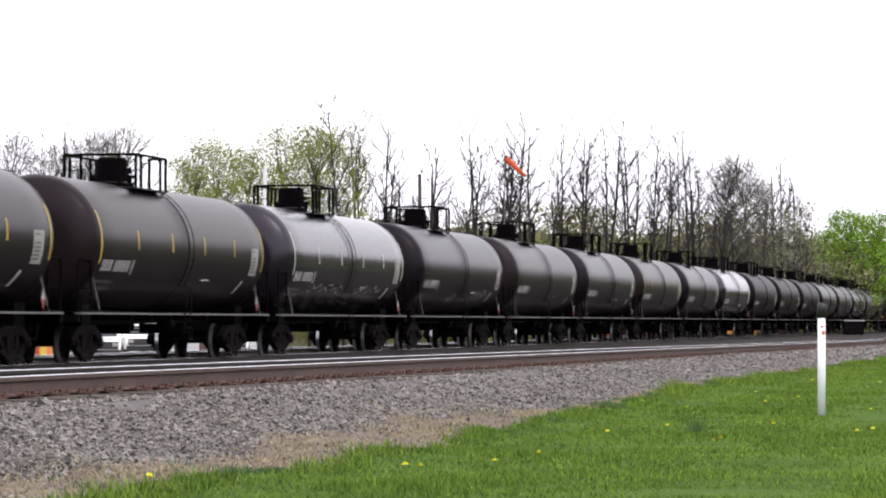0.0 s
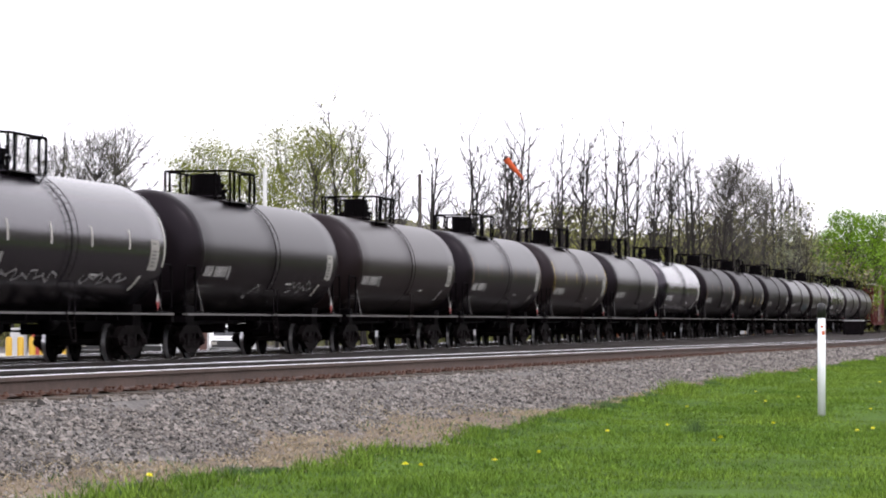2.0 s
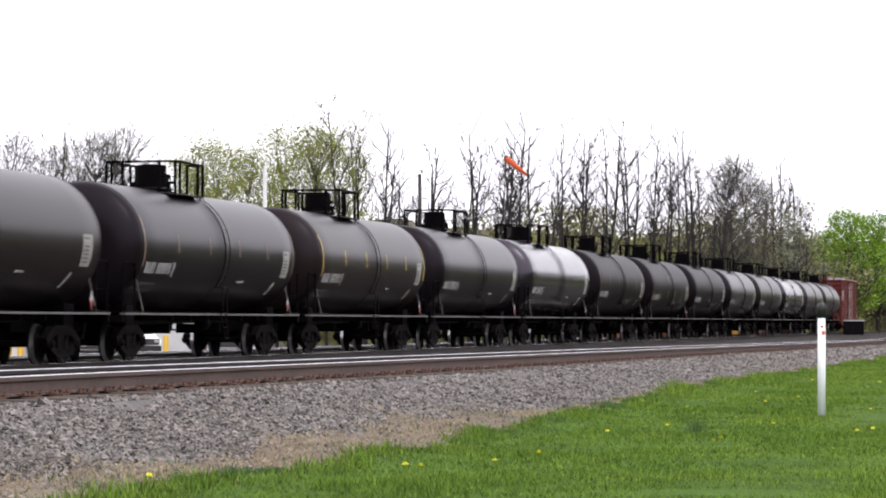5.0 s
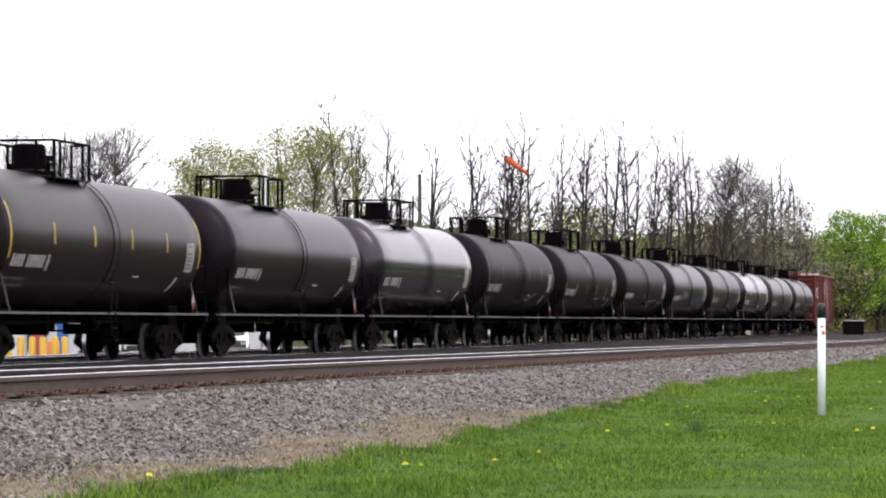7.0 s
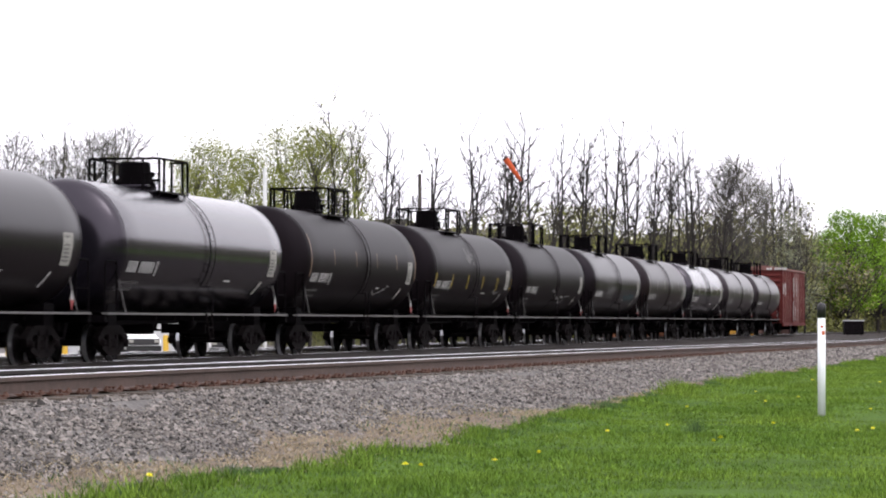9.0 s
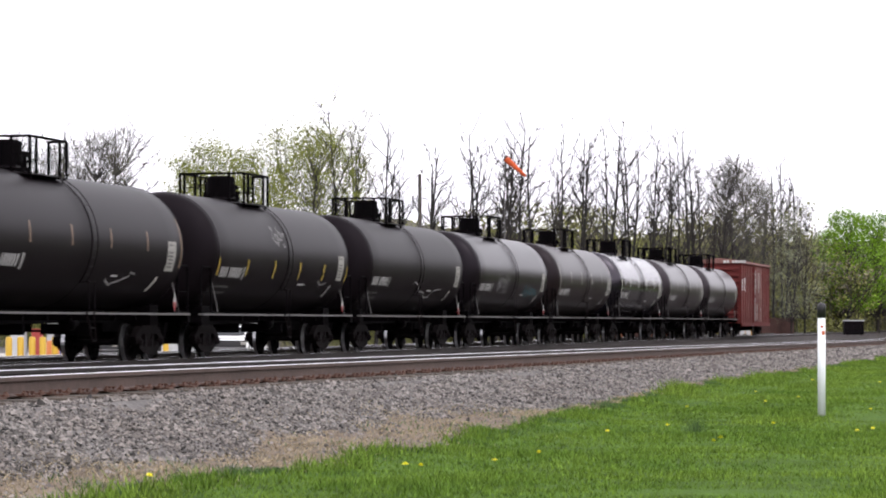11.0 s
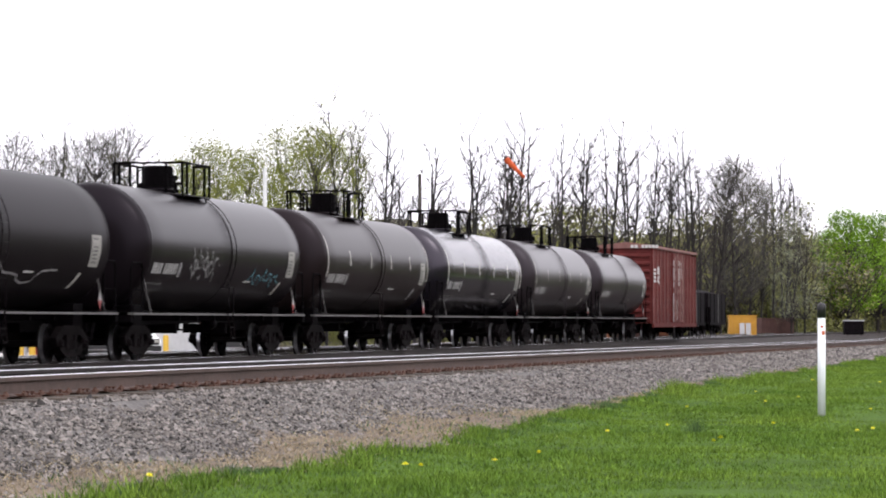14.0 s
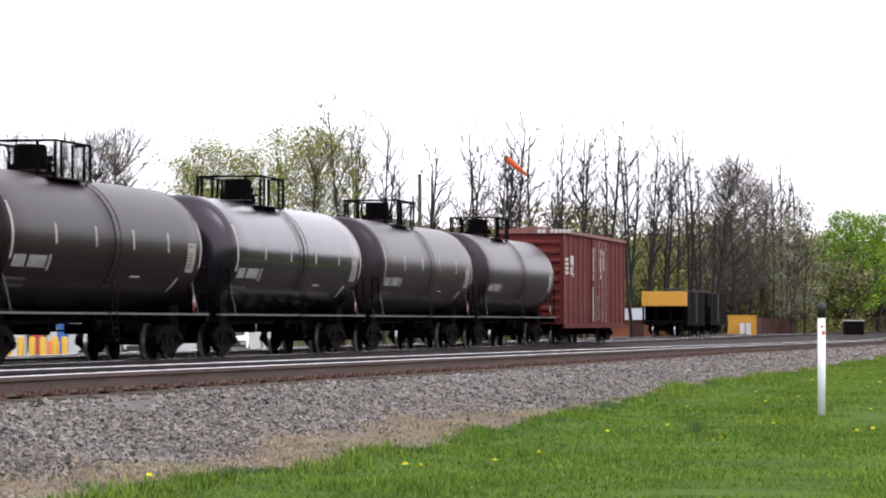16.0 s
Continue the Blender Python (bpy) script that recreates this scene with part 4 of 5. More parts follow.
class Wood:
    """Tapered limbs and leaves gathered as plain vertex lists."""

    def __init__(self, seed):
        self.r = random.Random(seed)
        self.fine = 0.012     # radius of the finest twigs
        self.v, self.f, self.lv, self.lf, self.mi = [], [], [], [], []

    def limb(self, a, b, ra, rb, n=4, mi=0):
        d = (b - a).normalized()
        u = d.orthogonal().normalized()
        w = d.cross(u)
        k = len(self.v)
        for p, rr in ((a, ra), (b, rb)):
            for i in range(n):
                t = 2 * math.pi * i / n
                self.v.append(p + (u * math.cos(t) + w * math.sin(t)) * rr)
        for i in range(n):
            self.f.append((k + i, k + (i + 1) % n, k + n + (i + 1) % n, k + n + i))
            self.mi.append(mi)

    def leaf(self, p, s):
        r = self.r
        n = Vector((r.gauss(0, 1), r.gauss(0, 1), r.gauss(0, 1) + 0.6)).normalized()
        u = n.orthogonal().normalized() * s
        w = n.cross(u).normalized() * s * 0.7
        k = len(self.lv)
        self.lv += [p - u, p + w, p + u, p - w]
        self.lf.append((k, k + 1, k + 2, k + 3))

    def fork(self, p, d, length, rad, level, last, spread, leaves, size, shoots):
        """A limb in bent pieces that divides at its end, with a few side shoots; the finest carry the leaves."""
        r = self.r
        pieces = 4 if level < 2 else 3 if level < last else 2
        q, dd, rr = p, d, rad
        end_rad = max(rad * 0.66, self.fine)
        for i in range(pieces):
            dd = (dd + Vector((r.gauss(0, 1), r.gauss(0, 1), r.gauss(0, 0.4))) * (0.025 + 0.022 * level) + Vector((0, 0, 0.03 + 0.03 * level))).normalized()
            nx = q + dd * (length / pieces)
            r2 = rad + (end_rad - rad) * (i + 1) / pieces
            self.limb(q, nx, rr, r2, 5 if level < 2 else 3, 0 if level < 3 else 1)
            if 0 < level < last and i >= 1 and r.random() < shoots:
                self.fork(nx, self.turned(dd, spread * 1.5), length * r.uniform(0.4, 0.75), max(r2 * 0.5, self.fine), min(last, level + 2), last, spread, leaves, size, shoots)
            if level == last and leaves:
                for _ in range(leaves):
                    self.leaf(nx + Vector((r.gauss(0, 1), r.gauss(0, 1), r.gauss(0, 0.9))) * 0.17, size * r.uniform(0.55, 1.35))
            q, rr = nx, r2
        if level < last:
            for k in range(3 if level and r.random() < 0.35 else 2):
                self.fork(q, self.turned(dd, spread * ((0.3 if k == 0 else 0.95) + 0.4 * r.random())), length * (r.uniform(0.78, 0.92) if k == 0 else r.uniform(0.6, 0.85)), end_rad * (0.95 if k == 0 else 0.72), level + 1, last, spread, leaves, size, shoots)

    def whip(self, p, d, length, rad, pieces, bend, mi):
        """A single slender shoot in bent pieces that turns upward; gives the places along it."""
        r = self.r
        q, dd, spots = p, d, []
        for i in range(pieces):
            dd = (dd + Vector((r.gauss(0, 1), r.gauss(0, 1), 0)) * bend + Vector((0, 0, 0.09))).normalized()
            nx = q + dd * (length / pieces)
            self.limb(q, nx, max(0.009, rad * (1 - 0.8 * i / pieces)), max(0.008, rad * (1 - 0.8 * (i + 1) / pieces)), 5 if mi == 0 and rad > 0.05 else 3, mi)
            spots.append((q, nx, dd))
            q = nx
        return spots

    def pole(self, p, d, length, rad, leaves, size):
        """A tall straight bole, bare below, with ascending branches and their twigs above."""
        r = self.r
        bole = self.whip(p, d, length, rad, 9, 0.028, 0)
        for j in range(19):
            t = 0.34 + 0.65 * (j + r.random()) / 19
            a, b, dr = bole[min(8, int(t * 9))]
            start = a.lerp(b, (t * 9) % 1)
            ln = length * (0.36 - 0.25 * t) * r.uniform(0.5, 1.3)
            lim = self.whip(start, self.turned(dr, r.uniform(0.45, 0.85)), ln, max(0.012, rad * (0.5 - 0.3 * t)), 4, 0.09, 0)
            for k in range(7):
                u, v, dv = lim[min(3, 1 + int(3 * r.random()))]
                tw = self.whip(u.lerp(v, r.random()), self.turned(dv, r.uniform(0.35, 0.8)), ln * r.uniform(0.25, 0.55), 0.0135, 2, 0.1, 1)
                for x, y, z in tw:
                    for _ in range(leaves):
                        self.leaf(y + Vector((r.gauss(0, 1), r.gauss(0, 1), r.gauss(0, 0.9))) * 0.2, size * r.uniform(0.55, 1.35))

    def crown(self, low, high, wide, clumps, leaves, size, twigs, bole):
        """A bole with limbs out to clumps of foliage that fill an uneven egg-shaped crown."""
        r = self.r
        trunk = self.whip(Vector((0, 0, -0.3)), Vector((0, 0, 1)), high * 0.82, bole, 8, 0.04, 0)
        lobes = [(r.random() * 6.283, r.uniform(0.75, 1.2)) for _ in range(6)]
        for i in range(clumps):
            h = (i + r.random()) / clumps
            a = r.random() * 6.283
            lobe = max(k * max(0.0, math.cos(a - b)) for b, k in lobes)
            egg = math.sin(math.pi * min(1.0, 0.12 + 0.86 * h)) ** 0.6
            rad = wide * egg * (0.55 + 0.5 * lobe) * r.random() ** 0.4
            c = Vector((math.cos(a) * rad, math.sin(a) * rad, low + (high - low) * h))
            t = min(0.97, max(0.18, (c.z - rad * 0.9) / (high * 0.82)))
            u, v, dv = trunk[min(7, int(t * 8))]
            start = u.lerp(v, (t * 8) % 1)
            mid = start.lerp(c, 0.5) + Vector((r.gauss(0, 0.12), r.gauss(0, 0.12), r.gauss(-0.1, 0.1)))
            self.limb(start, mid, bole * 0.24, bole * 0.15, 3, 0)
            self.limb(mid, c, bole * 0.15, 0.01, 3, 1)
            for _ in range(twigs):
                d = (Vector((r.gauss(0, 1), r.gauss(0, 1), r.gauss(0.5, 0.7))) + (c - start) * 0.3).normalized()
                self.whip(start.lerp(c, r.uniform(0.55, 1.0)), d, r.uniform(0.35, 0.9), 0.0085, 2, 0.15, 1)
            puff = r.uniform(0.24, 0.46)
            for _ in range(int(leaves * r.uniform(0.5, 1.4))):
                self.leaf(c + Vector((r.gauss(0, 1), r.gauss(0, 1), r.gauss(0, 0.75))) * puff, size * r.uniform(0.55, 1.35))

    def turned(self, d, by):
        """That direction, bent aside by an angle."""
        a = self.r.random() * 6.283
        u = d.orthogonal().normalized()
        side = u * math.cos(a) + d.cross(u) * math.sin(a)
        return (d * math.cos(by) + side * math.sin(by)).normalized()

    def thing(self, name, label, category, group, bark, twig, leafmat, crown="crown", wood="trunk"):
        root = tagged(new(name), label, category, group)
        me = bpy.data.meshes.new(wood)
        me.from_pydata([tuple(x) for x in self.v], [], self.f)
        me.materials.append(bark), me.materials.append(twig)
        me.polygons.foreach_set("material_index", self.mi)
        o = new(wood, me)
        o.parent = root
        if wood != "trunk":
            tagged(o, kind="stuff")
        if self.lf:
            me = bpy.data.meshes.new(crown)
            me.from_pydata([tuple(x) for x in self.lv], [], self.lf)
            me.materials.append(leafmat)
            o = new(crown, me)
            o.parent = root
        return root


def tree(seed, stems, style):
    """A tree about 10 m high, with several stems where it has them."""
    w = Wood(seed)
    if style in ("bare", "sparse"):
        for i in range(stems):
            a = 2 * math.pi * i / stems + w.r.random()
            k = 0.10 * (stems > 1)
            d = Vector((math.cos(a) * k, math.sin(a) * k, 1)).normalized()
            w.pole(Vector((math.cos(a) * k * 2, math.sin(a) * k * 2, -0.3)), d, 10.3 * (1 if i == 0 else w.r.uniform(0.72, 0.95)), 0.108, 3 if style == "sparse" else 0, 0.042)
    else:
        # lowest and highest foliage, breadth, clumps, leaves a clump, leaf size, twigs a clump, bole
        w.crown(*{"bud": (2.6, 9.8, 2.5, 120, 20, 0.032, 8, 0.09), "spring": (2.8, 9.8, 2.5, 105, 105, 0.046, 1, 0.1),
                  "maple": (2.0, 9.8, 3.6, 190, 80, 0.074, 0, 0.2), "pale": (1.5, 9.6, 2.9, 110, 30, 0.045, 5, 0.1)}[style])
    words = {"bare": ("bare_tree", "tall bare grey-brown tree with fine upright twigs"), "bud": ("budding_tree", "grey budding tree with a fine airy crown"),
             "spring": ("leafing_tree", "tree with young yellow-green spring leaves"), "sparse": ("leafing_tree", "tall thin tree with sparse pale green leaves"),
             "maple": ("maple_tree", "broad tree in full bright green leaf"), "pale": ("blossom_tree", "low spreading tree with pale whitish blossom")}[style]
    leafm = {"bare": None, "bud": M["leaf_bud"], "spring": M["leaf_spring"], "sparse": M["leaf_spring"], "maple": M["leaf_maple"], "pale": M["leaf_pale"]}[style]
    return w.thing(words[0], words[1], "tree", words[0].replace("_", " ") + "s behind the tracks", M["bark_dark"] if style == "maple" else M["bark"], M["twig"] if style in ("bare", "sparse") else M["twig_pale"], leafm)


STOCK = {}
for style, n in (("bare", 6), ("bud", 3), ("spring", 3), ("sparse", 2), ("maple", 2), ("pale", 1)):
    STOCK[style] = [[tree(1000 + 17 * i + len(style) * 101, (1, 2, 1, 3, 1, 2)[i], style), False] for i in range(n)]


def tall_of(root):
    z = sorted(v.co.z for o in root.children for v in o.data.vertices)
    return z[int(len(z) * 0.99)]


def plant(style, i, d, right, high, wide=1.0):
    """A tree of that kind, so many metres high and so much broader than usual."""
    src = STOCK[style][i % len(STOCK[style])]
    x, y, z = ahead(d, right)
    s = high / tall_of(src[0])
    if not src[1]:
        ob, src[1] = src[0], True
        ob.matrix_basis = pose(x, y, z, 0, 0, random.uniform(0, 360))
        ob.scale = (s * wide, s * wide, s)
        return ob
    keep = src[0].scale.copy()
    src[0].scale = (s * wide, s * wide, s)
    ob = copy_thing(src[0], pose(x, y, z, 0, 0, random.uniform(0, 360)))
    src[0].scale = keep
    return ob


# rows of: kind, metres ahead, metres to the right, height, breadth
for i, (style, d, right, high, wide) in enumerate([
    ("bud", 200, -27.6, 14.1, 0.90), ("bud", 205, -26.0, 13.6, 0.90), ("bare", 210, -25.6, 15.5, 1.30), ("bud", 212, -24.4, 14.4, 0.90), ("bud", 200, -22.1, 14.3, 1.00), ("bud", 205, -20.9, 14.9, 1.05),
    ("spring", 205, -16.9, 12.3, 0.90), ("spring", 200, -15.2, 13.6, 1.00), ("spring", 206, -14.6, 13.5, 0.90), ("spring", 205, -12.6, 13.3, 1.00), ("spring", 210, -11.2, 14.8, 1.00), ("spring", 205, -8.8, 14.8, 1.00),
    ("spring", 212, -7.9, 14.8, 0.90), ("sparse", 205, -6.3, 17.3, 0.86), ("sparse", 208, -5.4, 16.1, 0.81), ("bare", 214, -4.9, 15.8, 1.04), ("bare", 205, -3.9, 15.9, 0.97), ("bare", 215, -2.4, 14.2, 1.17),
    ("bare", 215, -0.7, 14.4, 1.40), ("bare", 222, 0.5, 14.2, 1.17), ("bare", 215, 1.8, 14.6, 1.17), ("bare", 215, 3.3, 15.8, 1.04), ("bare", 222, 4.1, 15.8, 0.97), ("bare", 215, 5.5, 16.3, 1.04),
    ("bare", 226, 5.0, 16.1, 0.91), ("bare", 220, 7.1, 16.1, 1.10), ("bare", 225, 8.4, 16.1, 1.04), ("bare", 230, 9.4, 16.2, 0.97), ("bare", 236, 10.5, 16.6, 0.97), ("bare", 222, 10.6, 16.3, 1.17),
    ("bare", 232, 12.1, 16.6, 0.97), ("bare", 236, 13.4, 15.6, 1.04), ("bare", 230, 14.0, 15.3, 1.04), ("bare", 244, 15.6, 16.2, 0.91), ("bare", 236, 15.8, 16.5, 0.97), ("bare", 246, 17.3, 16.4, 1.04),
    ("bare", 240, 18.1, 16.5, 0.91), ("bare", 246, 19.5, 16.9, 0.97), ("bare", 292, 24.2, 17.3, 1.04), ("bare", 285, 24.3, 17.7, 1.04), ("bud", 304, 27.1, 17.6, 0.90), ("bud", 299, 28.0, 17.8, 1.00),
    ("bud", 306, 30.0, 17.2, 0.90), ("bud", 313, 32.0, 15.7, 0.90), ("bare", 313, 33.2, 16.7, 1.17), ("bare", 304, 33.6, 17.7, 0.84), ("bare", 319, 36.2, 16.3, 1.17), ("pale", 282, 32.8, 12.0, 0.80),
    ("pale", 282, 31.6, 9.6, 0.90), ("maple", 331, 42.8, 12.9, 0.95), ("maple", 348, 48.7, 13.2, 1.01), ("maple", 371, 57.2, 13.9, 1.23), ("maple", 383, 47.8, 12.3, 0.90)]):
    plant(style, i, d, right, high, wide)


def shrub(seed, leafm, dense, size, words):
    w = Wood(seed)
    for _ in range(7):
        a = w.r.random() * 6.283
        rad = w.r.random() ** 0.5 * 1.6
        w.fork(Vector((math.cos(a) * rad, math.sin(a) * rad, -0.2)), Vector((w.r.gauss(0, 0.2), w.r.gauss(0, 0.2), 1)).normalized(), w.r.uniform(0.7, 1.05), 0.022, 1, 4, 0.5, dense, size, 0.5)
    for _ in range(dense * 300):
        a, rad, h = w.r.random() * 6.283, w.r.random() ** 0.5 * 2.2, w.r.random() ** 1.4 * 0.85
        w.leaf(Vector((math.cos(a) * rad * (1 - 0.5 * h), math.sin(a) * rad * (1 - 0.5 * h), 0.1 + 4.0 * h)), size * w.r.uniform(0.5, 1.1))
    return w.thing("shrub", words, "shrub", "thicket under the trees", M["twig_pale"], M["twig_pale"], leafm, "foliage", "brushwood")


SHRUBS = [shrub(51, M["leaf_olive"], 5, 0.058, "olive green leafing thicket shrub"), shrub(52, M["leaf_brown"], 4, 0.05, "brown twiggy thicket shrub barely in leaf"),
          shrub(53, M["leaf_olive"], 5, 0.06, "olive green leafing thicket shrub"), shrub(54, M["leaf_brown"], 4, 0.048, "grey-brown tangled thicket shrub")]
used = set()
for i in range(210):
    t = (i + random.random()) / 210
    right = -34 + 92 * t
    d = (212 if t < 0.44 else 300 if t < 0.8 else 345) + 30 * t + random.uniform(-3, 26)
    k = random.choice((0, 0, 1, 2, 2, 3) if 0.58 < t < 0.8 else (0, 0, 1, 2, 2, 3))
    high = random.uniform(0.7, 1.12) * (1.7 if t > 0.8 else 3.6 if t > 0.44 else 2.5 if t > 0.36 else 0.95)
    x, y, z = ahead(d, right)
    m = pose(x, y, z, 0, 0, random.uniform(0, 360))
    if k not in used:
        used.add(k)
        SHRUBS[k].matrix_basis, SHRUBS[k].scale = m, (1.0, 1.0, 1.2)
    else:
        keep = SHRUBS[k].scale.copy()
        SHRUBS[k].scale = (high * 0.9, high * 0.9, high * random.uniform(0.85, 1.15))
        copy_thing(SHRUBS[k], m)
        SHRUBS[k].scale = keep


def ridge(name, pts, high, rough, label):
    """A far wooded rise along a line of places, with a ragged top."""
    verts, faces = [], []
    line = []
    for (x0, y0), (x1, y1) in zip(pts, pts[1:]):
        n = max(2, int(math.hypot(x1 - x0, y1 - y0) / 1.6))
        line += [(x0 + (x1 - x0) * i / n, y0 + (y1 - y0) * i / n) for i in range(n)]
    cx, cy = 100.0, 0.0
    for i, (x, y) in enumerate(line):
        h = high * (1 + rough * noise.noise((i * 0.045, 0, 5)) + rough * 0.6 * noise.noise((i * 0.21, 3, 5)) + rough * 0.4 * noise.noise((i * 0.83, 7, 5)))
        ox, oy = x - cx, y - cy
        l = math.hypot(ox, oy)
        for j in range(7):
            t = j / 6
            push = 22 * t * t + 3 * noise.noise((i * 0.5, j * 1.7, 2))
            verts.append((x + ox / l * push, y + oy / l * push, -1.5 + (h + 1.5) * t))
    for i in range(len(line) - 1):
        for j in range(6):
            k = i * 7 + j
            faces.append((k, k + 7, k + 8, k + 1))
    me = bpy.data.meshes.new(name)
    me.from_pydata(verts, [], faces)
    me.materials.append(M["wood_far"])
    return tagged(new(name, me), label, "woodland", kind="structure")


far = [ahead(300, -60)[:2], ahead(310, 0)[:2], ahead(345, 25)[:2], ahead(380, 45)[:2], ahead(420, 110)[:2]]
ridge("backdrop_woods", far, 11.2, 0.16, "far grey-brown spring woodland")
# out of view: a ridge added so the tank sides mirror a dark horizon
ridge("backdrop_behind", [ahead(420, 110)[:2], (330, -4), (180, -24), (80, -45), (-40, -70), (-160, -60), (-190, 60), (-120, 190), ahead(300, -60)[:2]], 15.0, 0.25, "unseen wooded backdrop, added to close the place and darken the tanks' reflections")

# ---- poles and windsock ----
M["polewood"] = mat("weathered_pole_wood", (0.0455, 0.0377, 0.0325), 0.9, spread=0.4, scale=6)
M["polewhite"] = mat("white_painted_pole", (0.4875, 0.4875, 0.481), 0.5, spread=0.1, scale=5)
M["sock"] = mat("orange_windsock_cloth", (0.5525, 0.0845, 0.0195), 0.8, spread=0.15, scale=6)
x, y, z = ahead(170, -1.27)
bm = bmesh.new()
lathe(bm, [(z, 0.14), (9.05, 0.1), (9.08, 0.01)], 10, "z")
ob = tagged(part("utility_pole", bm, M["polewood"], None, smooth=True), "dark weathered wooden pole standing among trees", "utility pole")
ob.location = (x, y, 0)
x, y, z = ahead(150, -8.6)
bm = bmesh.new()
lathe(bm, [(z, 0.1), (8.4, 0.1), (8.45, 0.01)], 10, "z")
ob = tagged(part("white_mast", bm, M["polewhite"], None, smooth=True), "slender white painted mast", "mast")
ob.location = (x, y, 0)
wx, wy, wz = ahead(150, 2.98)
bm = bmesh.new()
lathe(bm, [(wz, 0.045), (8.95, 0.022), (9.0, 0.01)], 8, "z")
ob = tagged(part("windsock_pole", bm, M["steelbar"]), "thin grey steel windsock pole", "pole")
ob.location = (wx, wy, 0)
windsock = tagged(new("windsock"), "orange fabric windsock blowing on a pole", "windsock")
bm = bmesh.new()
lathe(bm, [(0.06, 0.15), (0.35, 0.14), (0.7, 0.115), (1.1, 0.09), (1.38, 0.065), (1.37, 0.055), (0.7, 0.1), (0.06, 0.14)], 14, "x")
part("sleeve", bm, M["sock"], windsock)
bm = bmesh.new()
lathe(bm, [(0.03, 0.15), (0.03, 0.165), (0.08, 0.165), (0.08, 0.15)], 14, "x")
bar(bm, (-0.02, 0, 0), (0.05, 0, 0.15), 0.012), bar(bm, (-0.02, 0, 0), (0.05, 0, -0.15), 0.012)
part("hoop", bm, M["polewood"], windsock)

# ---- yard behind the train ----
M["bollard"] = mat("yellow_bollard_paint", (0.4875, 0.299, 0.0195), 0.5, spread=0.15, scale=5)
M["orangeb"] = mat("orange_plastic", (0.507, 0.156, 0.0325), 0.5, spread=0.15, scale=5)
M["blue"] = mat("blue_painted_metal", (0.0195, 0.091, 0.2925), 0.5, spread=0.2, scale=4)
M["redp"] = mat("red_painted_metal", (0.2925, 0.0325, 0.026), 0.5, spread=0.2, scale=4)
M["carwhite"] = mat("white_car_paint", (0.75, 0.75, 0.75), 0.25, spread=0.05, scale=2, coat=0.6)
M["glass"] = mat("dark_window_glass", (0.013, 0.01625, 0.0195), 0.08, spread=0.1, scale=1)
M["tyre"] = mat("tyre_rubber", (0.013, 0.013, 0.013), 0.85, spread=0.2, scale=10)
M["siding"] = mat("white_metal_siding", (0.42, 0.42, 0.43), 0.6, shine=0.2, spread=0.15, scale=2)
M["brick"] = mat("orange_brick_wall", (0.273, 0.0975, 0.04875), 0.85, spread=0.25, scale=6)
M["slate"] = mat("pale_roof_sheet", (0.273, 0.2925, 0.325), 0.5, spread=0.15, scale=3)
M["coal"] = mat("black_hopper_paint", (0.0065, 0.005, 0.006), 0.75, shine=0.04, spread=0.4, scale=3)
M["amber"] = mat("amber_yellow_paint", (0.468, 0.234, 0.0195), 0.6, spread=0.2, scale=3)
M["rustwall"] = mat("rusty_brown_steel", (0.0845, 0.039, 0.0325), 0.85, spread=0.4, scale=2)


def set_at(ob, d, right, rz=0, z=None):
    x, y, g = ahead(d, right, z)
    ob.matrix_basis = pose(x, y, g, 0, 0, rz)
    return ob


def bollard(paint, label, r=0.13, h=1.25):
    root = tagged(new("bollard"), label, "bollard", "yard bollards")
    bm = bmesh.new()
    lathe(bm, [(-0.1, r), (h - 0.06, r), (h - 0.015, r * 0.8), (h, 0.01)], 14, "z")
    part("tube", bm, paint, root)
    bm = bmesh.new()
    lathe(bm, [(-0.1, r * 1.5), (0.05, r * 1.45), (0.06, r)], 14, "z")
    part("footing", bm, M["yard"], root)
    return root


b0 = set_at(bollard(M["bollard"], "yellow steel bollard in the yard"), 120, -16.75)
for d, right in ((120, -16.3), (120, -15.85), (120, -15.44), (121, -15.1), (121, -14.72), (138, -12.3), (118, -17.2)):
    copy_thing(b0, set_at(new("probe"), d, right).matrix_basis)
for o in [o for o in bpy.data.objects if o.name.startswith("probe")]:
    bpy.data.objects.remove(o)
set_at(bollard(M["orangeb"], "orange plastic barrel in the yard", 0.26, 1.1), 122, -15.3)


def crate(name, paint, w, dep, h, label, category, slats=3, lid=None):
    root = tagged(new(name), label, category)
    bm = bmesh.new()
    box(bm, -w / 2, w / 2, -dep / 2, dep / 2, 0.08, h)
    bmesh.ops.bevel(bm, geom=bm.edges[:], offset=0.03, segments=1, affect="EDGES")
    part("body", bm, paint, root)
    for i in range(slats):
        bm = bmesh.new()
        x = -w / 2 + w * (i + 0.5) / slats
        box(bm, x - 0.04, x + 0.04, -dep / 2 - 0.04, -dep / 2 + 0.01, 0.0, h)
        part("rib", bm, paint, root)
    bm = bmesh.new()
    box(bm, -w / 2 - 0.04, w / 2 + 0.04, -dep / 2 - 0.05, dep / 2 + 0.04, h - 0.08, h + 0.02)
    part("rim", bm, lid or paint, root, "pale top" if lid else "")
    return root


set_at(crate("waste_bin", M["blue"], 0.42, 0.42, 1.72, "blue painted metal bin in the yard", "bin"), 126, -15.43, 20)
set_at(crate("stacked_crate", M["redp"], 0.45, 0.4, 1.5, "red painted metal crate in the yard", "crate"), 134, -17.5, 10)
